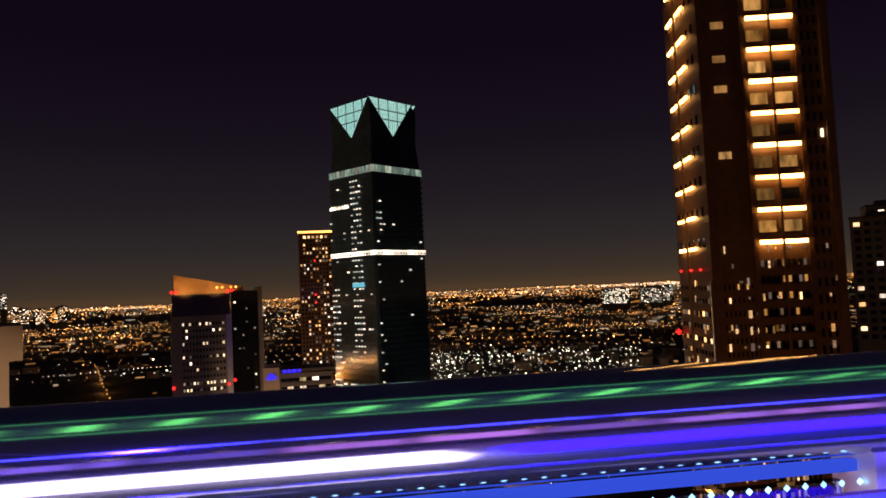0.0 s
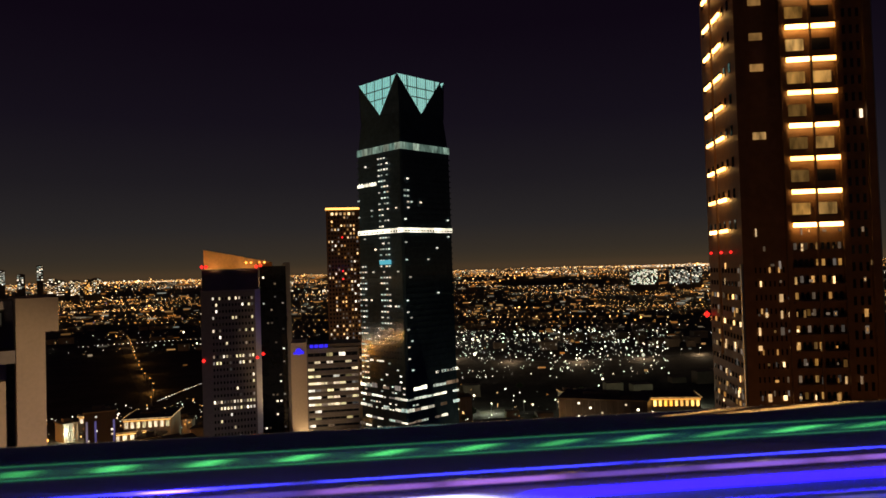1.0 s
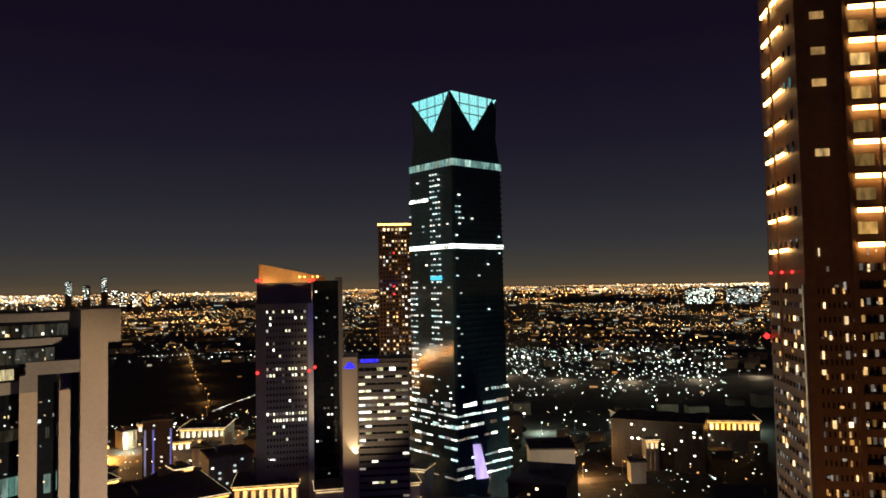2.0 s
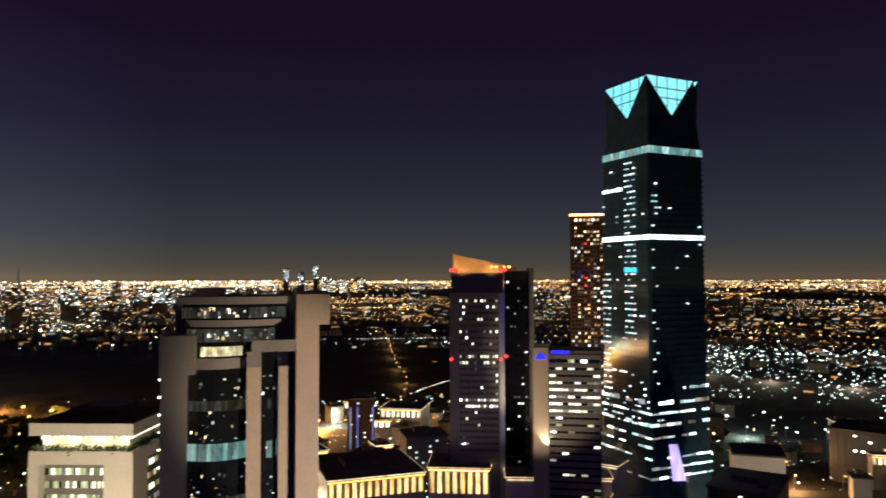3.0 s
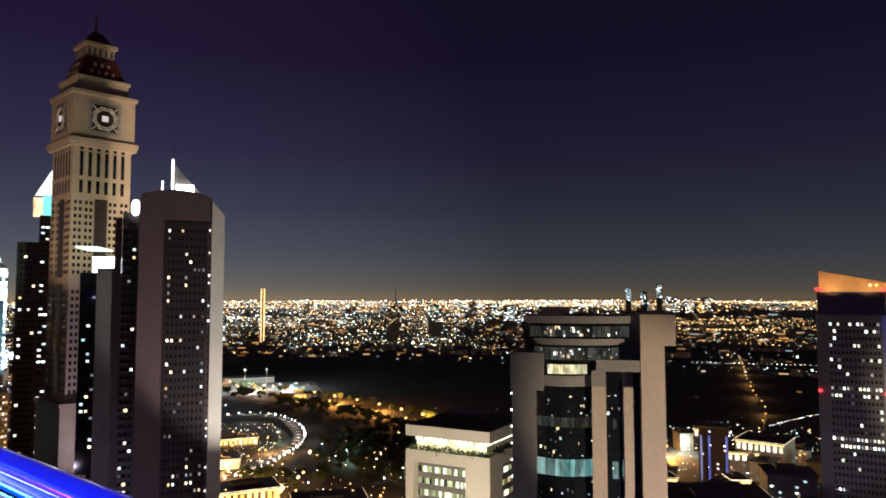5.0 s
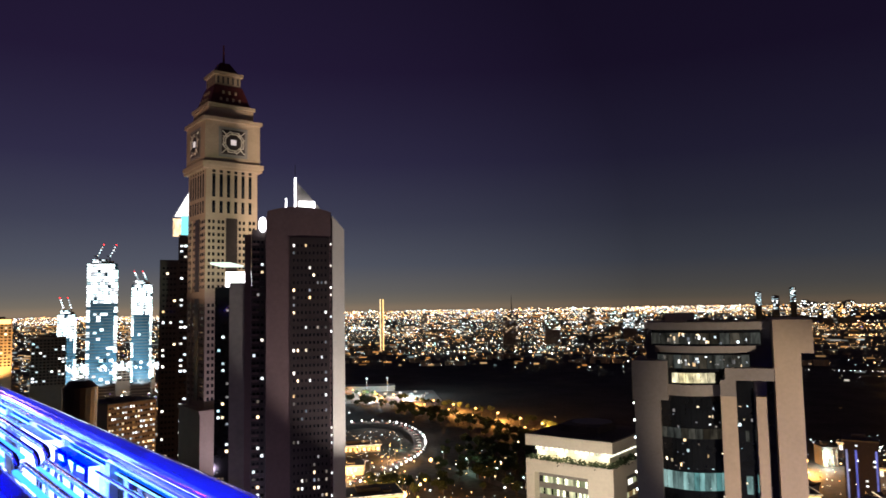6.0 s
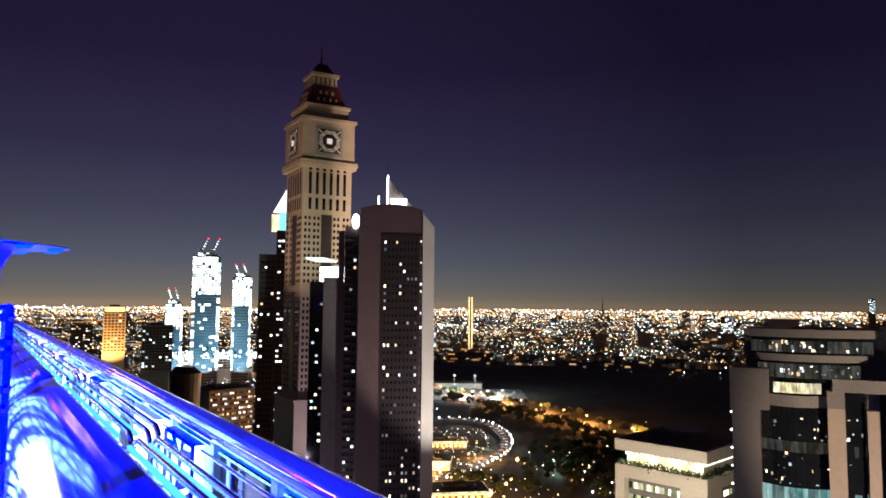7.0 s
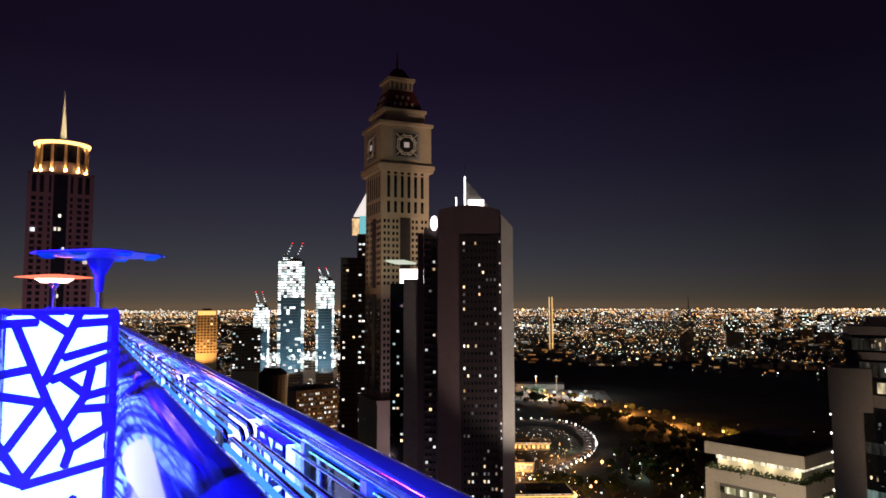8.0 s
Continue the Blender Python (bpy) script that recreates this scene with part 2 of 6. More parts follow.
def pane(w, h, mat, deep=0.25):
    """Shared mesh of one window pane, its middle at the origin, in the plane of x and z."""
    key = (round(w, 2), round(h, 2), mat.name)
    if key not in PANES:
        PANES[key] = Mesh().box(-w / 2, w / 2, -deep / 2, deep / 2, -h / 2, h / 2).data("pane", mat)
    return PANES[key]


def facade(tower, rng, x0, x1, y, z0, z1, cols, rows_, lit=0.15, lamps=(), dark=None, fill=(0.6, 0.6), side=0, streak=0.0, chance=None):
    """Rows of windows on one wall: the dark ones are one part, each lit one a part of its own.
    side 0: a wall along x at depth y; 1: a wall along y (x0, x1 run along y) at x = y."""
    cw, rh = (x1 - x0) / cols, (z1 - z0) / rows_
    pw, ph = cw * fill[0], rh * fill[1]
    grid, count = Mesh(), 0
    turn = Matrix.Rotation(radians(90), 4, "Z")
    for r in range(rows_):
        run = rng.random() < streak
        for c in range(cols):
            u, z = x0 + (c + 0.5) * cw, z0 + (r + 0.5) * rh
            p = chance(c / max(1, cols - 1), r / max(1, rows_ - 1)) if chance else lit
            on = rng.random() < (0.75 if run else p)
            if on and count < 260:
                m = Matrix.Translation((u, y, z)) if side == 0 else Matrix.Translation((y, u, z)) @ turn
                part("window", pane(pw, ph, rng.choice(lamps)), None, tower, at=m)
                count += 1
            elif side == 0:
                grid.box(u - pw / 2, u + pw / 2, y - 0.1, y + 0.1, z - ph / 2, z + ph / 2)
            else:
                grid.box(y - 0.1, y + 0.1, u - pw / 2, u + pw / 2, z - ph / 2, z + ph / 2)
    if grid.v:
        tagged(part("window_grid", grid, dark or M_GLASS, tower), kind="stuff")


# ---------------------------------------------------------------- ground
def build_ground():
    m, rings, n = Mesh(), [0.5, 150, 400, 800, 1300, 2000, 2500, 2700, 2900, 3200, 3500, 3900, 4300, 4700, 4950], 96
    verts = [(r * math.cos(2 * math.pi * i / n), r * math.sin(2 * math.pi * i / n), ground_z(r)) for r in rings for i in range(n)]
    faces = [(a * n + i, a * n + (i + 1) % n, (a + 1) * n + (i + 1) % n, (a + 1) * n + i) for a in range(len(rings) - 1) for i in range(n)]
    m.add(verts, [f[::-1] for f in faces])
    tagged(part("ground", m, M_GROUND), "dark desert city ground at night", "ground", kind="structure")


build_ground()
RNG = random.Random(7)


# ---------------------------------------------------------------- towers
def teal_tower():
    """Glass tower, square on a corner, with folded corners and a lit crown."""
    d = 520
    t = thing("office_tower", "dark glass office tower with glowing cyan triangular crown", "tower", site(5.5, d, 45 - 3))
    h, s0, top = 24.2, 26.4, 281.5
    # plan corners, a chamfer at each corner
    def plan(s, c):
        return [(-s + c, -s), (s - c, -s), (s, -s + c), (s, s - c), (s - c, s), (-s + c, s), (-s, s - c), (-s, -s + c)]
    body = Mesh().prism(plan(s0, 2.2), 0, 60, 0, plan(h, 1.5)).prism(plan(h, 1.5), 60, 232, 0, plan(h - 1.2, 1.0)).prism(plan(h - 1.2, 1.0), 232, 256, 0, plan(20.8, 0.8))
    part("body", body, M_TEAL, t)
    # crown: lit triangles set between dark folds
    s = 20.8
    for k in range(4):
        m = Matrix.Rotation(radians(90 * k), 4, "Z")
        panel, bars, fold = Mesh(), Mesh(), Mesh()
        cells = 4
        # lit inverted triangle from the outer corner to the middle fold
        z1, z0 = top, 257.0
        for side in (-1, 1):
            if side == 1:
                a, b, c = (-s - 1.2, z1), (s * 0.86, z1), (-s * 0.02, z0)
                panel.add([(a[0], -s, a[1]), (b[0], -s, b[1]), (c[0], -s + 0.6, c[1])], [(2, 1, 0)])
                panel.add([(a[0], -s + 0.3, a[1]), (b[0], -s + 0.3, b[1]), (c[0], -s + 0.9, c[1])], [(0, 1, 2)])
                for i in range(1, cells + 1):
                    u = a[0] + (b[0] - a[0]) * i / (cells + 0.6)
                    f = (u - a[0]) / (c[0] - a[0]) if u < c[0] else (b[0] - u) / (b[0] - c[0])
                    bars.box(u - 0.34, u + 0.34, -s - 0.25, -s - 0.02, z1 - (z1 - z0) * f, z1)
                for i in range(1, 3):
                    z = z1 - (z1 - z0) * (0.26 * i + 0.04)
                    f = (z1 - z) / (z1 - z0)
                    bars.box(a[0] + (c[0] - a[0]) * f, b[0] + (c[0] - b[0]) * f, -s - 0.25, -s - 0.02, z - 0.32, z + 0.32)
                for i in range(22):
                    u = a[0] + (b[0] - a[0]) * (i + 0.5) / 22
                    f = (u - a[0]) / (c[0] - a[0]) if u < c[0] else (b[0] - u) / (b[0] - c[0])
                    bars.box(u - 0.07, u + 0.07, -s - 0.18, -s - 0.02, z1 - (z1 - z0) * f, z1)
        fold.add([(-s - 1.2, -s, z1), (-s * 0.02, -s + 0.5, z0), (-s, -s, 255.5)], [(0, 2, 1)])
        fold.add([(s * 0.86, -s, z1), (s, -s, 255.5), (-s * 0.02, -s + 0.5, z0), (s + 0.3, -s, z1 - 6)], [(0, 2, 1), (0, 1, 3)])
        fold.add([(-s, -s, 255.5), (s, -s, 255.5), (-s * 0.02, -s + 0.5, z0)], [(0, 1, 2)])
        p = part("crown_panel", panel, L_CYAN, t, "glowing cyan glass crown panel", at=m)
        part("mullion", bars, M_DARKWALL, p)
        part("crown_fold", fold, M_TEAL, t, at=m)
    # lit storeys: height, thickness, sides, how much of the side
    def ring(z, thick, sides, lamp, a=-1.0, b=1.0):
        inset = h - 1.2 * max(0, z - 60) / 172 + (s0 - h) * max(0, 60 - z) / 60 + 0.15
        for k in sides:
            m = Matrix.Rotation(radians(90 * k), 4, "Z")
            n = 8
            for i in range(n):
                if z < 100 and RNG.random() < 0.3:
                    continue
                u0, u1 = inset * (a + (b - a) * i / n), inset * (a + (b - a) * (i + 0.95) / n)
                part("lit_band", Mesh().box(u0, u1, -inset - 0.1, -inset + 0.3, z, z + thick * (1 if z > 100 else RNG.uniform(0.5, 1.0))), lamp if z > 100 else RNG.choice((L_COOL, L_BAND, L_COOL, L_DIMROOM)), t, at=m)
    ring(175.0, 3.0, (0, 3), L_BAND)
    ring(230.5, 4.6, (0, 3), L_CYANDIM)
    ring(208.5, 2.6, (3,), L_BAND, -1.0, -0.1)
    ring(79, 2.4, (0,), L_BAND, 0.1, 1.0)
    ring(70, 3.2, (0, 3), L_COOL)
    ring(56.5, 2.4, (0, 3), L_BAND)
    ring(43.0, 2.0, (3,), L_COOL)
    ring(30.0, 2.0, (0,), L_COOL)
    ring(88.0, 1.6, (3,), L_COOL, -1.0, 0.2)
    ring(64.0, 1.6, (0, 3), L_COOL)
    ring(49.0, 1.6, (0, 3), L_COOL)
    ring(36.0, 1.6, (0, 3), L_COOL)
    ring(24.0, 1.6, (0, 3), L_COOL)
    for k, cols, ch in ((3, 12, lambda u, v: 0.75 if (u < 0.2 and 0.25 < v < 0.66) or (0.5 < u < 0.75 and v > 0.42) else (0.3 if v < 0.3 else 0.05)), (0, 12, lambda u, v: 0.28 if u < 0.1 and v < 0.9 else 0.014)):
        sub = thing("x", "", "", None)
        sub.parent, sub.name = t, "facade"
        sub.matrix_basis = Matrix.Rotation(radians(90 * k), 4, "Z")
        facade(sub, RNG, -h + 1.5, h - 1.5, -h - 0.05, 20, 228, cols + 4, 54, 0, (L_COOL, L_WHITE, L_COOL), M_TEAL, (0.62, 0.24), chance=ch)
    part("sign", Mesh().box(-6, 6, -h - 0.35, -h - 0.1, 154, 157), L_SIGN_CYAN, t, "cyan glowing sign, illegible", at=Matrix.Rotation(radians(270), 4, "Z") @ Matrix.Translation((6, 0, 0)))
    part("entrance_screen", Mesh().add([(0, -s0 - 1, 22), (9, -s0 - 1, 22), (3.5, -s0 - 1, 45), (-2, -s0 - 1, 45)], [(0, 1, 2, 3)]), glow("violet_screen", (0.55, 0.45, 1.0), 1.2, None, 0.1, inside=0.15), t, at=Matrix.Rotation(radians(-20), 4, "Z"))


teal_tower()


def plain_tower(name, label, azimuth, d, w, depth, top, wall, twist=0.0, base=0.0):
    t = thing(name, label, "tower", site(azimuth, d, twist))
    m = Mesh().box(-w / 2, w / 2, 0, depth, base, top)
    m.box(-w / 2 + 0.6, w / 2 - 0.6, 0.6, depth - 0.6, top, top + 0.3, 1)
    part("body", m, [wall, M_ROOF], t)
    return t


def apartment_tower():
    """Slim brown residential tower, warm windows, lit parapet line."""
    d = 750
    w = width(9.0, 11.55, d)
    t = plain_tower("apartment_tower", "brown apartment tower with warm lit windows and lit roof edge", 10.3, d, w, 26, 212, M_BROWN)
    facade(t, RNG, -w / 2 + 1, w / 2 - 1, -0.05, 20, 206, 10, 46, 0.36, (L_WARM, L_AMBERROOM, L_DIMROOM, L_WHITE), None, (0.5, 0.5))
    part("roof_edge", Mesh().box(-w / 2 - 0.4, w / 2 + 0.4, -0.4, 0.2, 212, 214), L_AMBER, t, "warm glowing roof edge")
    facade(t, RNG, -w / 2 + 4, w / 2 - 4, -0.12, 206.2, 209.5, 6, 1, 1, (L_WARM,), None, (0.55, 0.8))
    for z in (184, 150, 142):
        part("beacon", Mesh().gem((-1, -0.8, z), 1.0), L_RED, t)


apartment_tower()


def sail_tower():
    """Grey office tower with an orange lit sail on its roof and red beacons."""
    d = 470
    w = width(16.6, 20.85, d)
    t = thing("sail_roof_tower", "grey office tower with orange lit sail roof and red beacons", "tower", site(18.7, d, 0))
    m = Mesh().box(-w / 2, w / 2, 0, 30, 0, 141).box(-w / 2 + 0.8, w / 2 - 0.8, 0.8, 30, 141, 153.5, 1)
    part("body", m, [M_GREY, M_DARKWALL], t)
    w2 = width(14.9, 16.6, d)
    part("wing", Mesh().box(w / 2 + 0.05, w / 2 + w2 + 2, 3, 28, 0, 155), M_GLASS, t, "dark glass wing")
    part("fin", Mesh().box(w / 2 + w2 + 2.05, w / 2 + w2 + 5, 4, 30, 0, 157), M_GREY, t)
    sail = Mesh().add([(-w / 2 + 2, 3, 154), (w / 2 + 8, 6, 154), (w / 2 + 8, 6, 157.5), (-w / 2 + 2, 3, 166)], [(0, 1, 2, 3)])
    sail.add([(-w / 2 + 2, 3.4, 154), (w / 2 + 8, 6.4, 154), (w / 2 + 8, 6.4, 157.5), (-w / 2 + 2, 3.4, 166)], [(3, 2, 1, 0)])
    part("sail", sail, material("sail_panel", (0.6, 0.38, 0.18), 0.6, 0, 0.2, 0.1), t, "orange lit roof sail")
    for x, z in ((-w / 2 + 1, 155.5), (-w / 2 + 3.5, 155.5), (w / 2 - 2, 155), (w / 2 + 0.5, 155.5), (-w / 2 + 1, 99), (w / 2 - 2.5, 99), (w / 2 + 1, 101)):
        part("beacon", Mesh().gem((x, -0.8, z), 1.15), L_RED, t)
    for x in (w / 2 - 8, w / 2 - 5, w / 2, w / 2 + 3):
        part("roof_lamp", Mesh().gem((x, 0, 157.5), 0.8), L_AMBER, t)
    rows_lit = {8: 0.95, 7: 0.9, 12: 0.25, 14: 0.7, 15: 0.8, 17: 0.35, 19: 0.3, 21: 0.35, 23: 0.3, 24: 0.6}
    facade(t, RNG, -w / 2 + 6, w / 2 - 4, -0.05, 40, 138, 13, 25, 0, (L_OFFICE, L_WHITE, L_DIMROOM), None, (0.5, 0.42), chance=lambda u, v: rows_lit.get(round(v * 24), 0.06) * (1.0 if u > 0.1 else 0.6))
    facade(t, RNG, w / 2 + 1, w / 2 + w2 + 1, 2.95, 20, 150, 6, 32, 0.16, (L_COOL, L_WHITE, L_DIMROOM, L_DIMROOM), None, (0.5, 0.26))
    part("corner_strip", Mesh().box(w / 2 - 3.2, w / 2, -0.5, -0.02, 0, 141), M_STEEL, t)
    fv = site(18.7, d, 0)
    # Fill spot added to lift the dark front; no lamp known there.
    flood("office_fill_spot", fv @ Vector((-10, -110, 20)), fv @ Vector((-2, 0, 95)), 30000, (0.95, 0.92, 0.95), 50, 1.0)
    for k in (-1, 1):
        v = site(18.7, d, 0) @ Vector((k * 9, -5, 155))
        flood("sail_floodlight", v, site(18.7, d, 0) @ Vector((k * 9, 4, 160)), 4200, (1.0, 0.6, 0.25), 130, 0.5)


sail_tower()


def bank_building():
    """Mid-rise with a pale uplit end wall, a round mark and striped glass floors."""
    d = 440
    t = thing("bank_building", "pale stone office building with uplit end wall and blue sign", "building", site(11.9, d, 0))
    w, top = width(9.4, 14.5, d), 109.5
    w0 = 9.0
    part("end_wall", Mesh().box(-w / 2, -w / 2 + w0, -1, 24, 0, top), M_BEIGE, t, "pale stone end wall lit from below")
    b = Mesh().box(-w / 2 + w0 + 0.02, w / 2, 0, 24, 0, top - 4).box(-w / 2 + w0 + 0.02, w / 2 + 1, -1, 24, top - 3.2, top - 1.4, 1)
    part("body", b, [M_GREY, M_ROOF], t)
    for i in range(22):
        z = 12 + i * 4.1
        part("floor_band", Mesh().box(-w / 2 + w0 + 0.4, w / 2 - 0.2, -0.5, 0.02, z, z + 1.7), M_GREY, t)
    facade(t, RNG, -w / 2 + w0 + 0.6, w / 2 - 0.6, -0.04, 13.7, 13.7 + 22 * 4.1, 8, 22, 0, (L_OFFICE, L_WHITE, L_OFFICEDIM, L_DIMROOM), None, (0.96, 0.5), chance=lambda u, v: 0.85 if 0.66 < v < 0.82 else (0.5 if v >= 0.82 else 0.12))
    mark = Mesh().drum(0, 0, -0.15, 0.15, 1.9, n=20).box(1.2, 3.0, -1.5, 0.2, -0.12, 0.12).box(-3.0, -1.6, -1.6, -0.4, -0.12, 0.12)
    part("sign", mark, L_SIGN_BLUE, t, "round blue glowing mark", at=Matrix.Translation((-w / 2 + w0 / 2, -1.3, top - 5)) @ Matrix.Rotation(radians(90), 4, "X"))
    for i, (a, b_) in enumerate(((0, 2.0), (2.6, 4.6), (5.2, 7.8), (8.4, 10.2))):
        part("sign", Mesh().box(-w / 2 + w0 + 2 + a, -w / 2 + w0 + 2 + b_, -1.4, -1.1, top - 3.4, top - 1.5), L_SIGN_BLUE, t, "blue bar of an illegible glowing sign")
    v = site(11.9, d, 0)
    flood("wall_uplight", v @ Vector((-w / 2 + w0 - 1.2, -3.6, 50)), v @ Vector((-w / 2 + w0 - 2.0, -1, 72)), 24000, (1.0, 0.85, 0.6), 70, 0.4)
    # Unseen spot added far off to brighten the whole end wall.
    flood("bank_fill_spot", v @ Vector((-40, -90, 30)), v @ Vector((-w / 2 + 8, 0, 85)), 220000, (1.0, 0.78, 0.5), 44, 1.0)


bank_building()


def striped_tower():
    """Tall brown tower with gold light strips on its balconies."""
    d = 170
    t = thing("residential_tower", "dark brown tall tower with gold lit balcony strips", "tower", site(-23.6, d, 22))
    w, dp, top = 27.0, 24.0, 262.0
    part("body", Mesh().box(-w / 2, w / 2, 0, dp, 0, top), M_BROWN, t)
    for x0, x1 in ((-w / 2 - 0.02, -w / 2 + 2.0), (-4.6, -3.7), (6.6, 7.6), (w / 2 - 1.5, w / 2 + 0.02)):
        part("rib", Mesh().box(x0, x1, -0.9, -0.005, 0, top), M_BROWN, t)
    part("corner_tube", Mesh().beam((-w / 2 - 0.3, -0.6, 0), (-w / 2 - 0.3, -0.6, 150), 0.35), M_STEEL, t)
    part("corner_tube", Mesh().beam((w / 2 + 0.3, -0.4, 0), (w / 2 + 0.3, -0.4, top), 0.2), M_STEEL, t)
    part("middle_tube", Mesh().beam((1.35, -1.3, 0), (1.35, -1.3, top), 0.3), M_BROWN, t)
    lamp_room = glow("lit_balcony_room", (1.0, 0.55, 0.15), 0.5, (1.0, 0.65, 0.25), 0.7, inside=0.7)
    for i in range(16):
        z = 157.3 + 6.78 * i
        for x0, x1 in ((-3.4, 1.0), (1.7, 6.2)):
            part("balcony_strip", Mesh().box(x0, x1, -1.5, -1.1, z - 0.1, z + 0.75), L_GOLD, t, "glowing gold balcony strip")
            part("balcony_slab", Mesh().box(x0 - 0.2, x1 + 0.1, -1.6, 0.0, z + 0.8, z + 1.3), M_BROWN, t)
            part("balcony_room", Mesh().box(x0 + 0.4, x1 - 0.5, -0.15, 0.05, z + 2.5, z + 4.9), lamp_room if x0 < 0 or RNG.random() < 0.35 else M_GLASS, t)
        for y0 in (7.0, 14.5):
            part("balcony_strip", Mesh().box(-w / 2 - 0.8, -w / 2 - 0.4, y0, y0 + 5.2, z - 0.4, z + 0.3), L_GOLD, t, "glowing gold balcony strip")
    part("side_tube", Mesh().beam((-w / 2 - 0.7, 13.3, 130), (-w / 2 - 0.7, 13.3, top), 0.3), M_BROWN, t)
    for z in (204.3, 190.5, 176.3, 197, 218):
        part("window", pane(2.6, 1.5, L_AMBERROOM), None, t, at=Matrix.Translation((-9.0, -0.05, z + 0.1)))
    facade(t, RNG, -w / 2 + 2.2, -4.8, -0.06, 60, 150, 7, 32, 0.2, (L_AMBERROOM, L_DIMROOM, L_DIMROOM, L_AMBERROOM, L_WARM), None, (0.3, 0.4))
    facade(t, RNG, -3.4, 6.4, -0.06, 60, 155, 9, 28, 0.34, (lamp_room, lamp_room, L_DIMROOM, L_DIMROOM, L_AMBERROOM), None, (0.5, 0.4))
    facade(t, RNG, 7.8, w / 2 - 1.6, -0.06, 60, 255, 3, 56, 0.05, (L_WARM, L_WHITE), None, (0.4, 0.5))
    facade(t, RNG, 1, dp - 1, -w / 2 - 0.06, 60, 150, 10, 32, 0.2, (L_AMBERROOM, L_DIMROOM, L_DIMROOM, L_WARM), None, (0.3, 0.36), side=1)
    facade(t, RNG, 1, dp - 1, -w / 2 - 0.06, 155, 255, 6, 15, 0.03, (L_WARM, L_WHITE), None, (0.3, 0.3), side=1)
    for k in range(170):
        x, z = RNG.uniform(-w / 2 + 2.2, w / 2 - 1.8), 66 + 92 * RNG.random()
        part("window_gleam", pane(RNG.choice((0.25, 0.4, 0.7)), RNG.choice((0.5, 1.0, 1.6)), RNG.choice((L_DIMROOM, L_DIMROOM, L_AMBERROOM, L_AMBERROOM, L_WARM)), 0.1), None, t, at=Matrix.Translation((round(x / 1.5) * 1.5, -0.2, round(z / 3.4) * 3.4)))
    for k in range(70):
        part("window_gleam", pane(0.4, RNG.choice((0.6, 1.4)), RNG.choice((L_DIMROOM, L_AMBERROOM, L_WARM)), 0.1), None, t, at=Matrix.Translation((-w / 2 - 0.15, RNG.uniform(2, dp - 2), round(RNG.uniform(66, 150) / 3.4) * 3.4)) @ Matrix.Rotation(radians(90), 4, "Z"))
    for i in range(28):
        part("balcony_slab", Mesh().box(-3.6, 6.4, -1.0, -0.02, 60 + 3.4 * i, 60.5 + 3.4 * i), M_BROWN, t)
    v = t.matrix_basis
    # Unseen spot added so the brown walls show between the strips.
    flood("tower_fill_spot", v @ Vector((-25, -70, 45)), v @ Vector((0, 0, 185)), 70000, (1.0, 0.5, 0.2), 80, 1.0)
    for y0 in (5, 12, 20):
        part("beacon", Mesh().gem((-w / 2 - 0.6, y0, 152.6), 0.4), L_RED, t)
    part("beacon", Mesh().gem((-w / 2 - 1.0, dp, 138.0), 0.8), L_RED, t)


striped_tower()


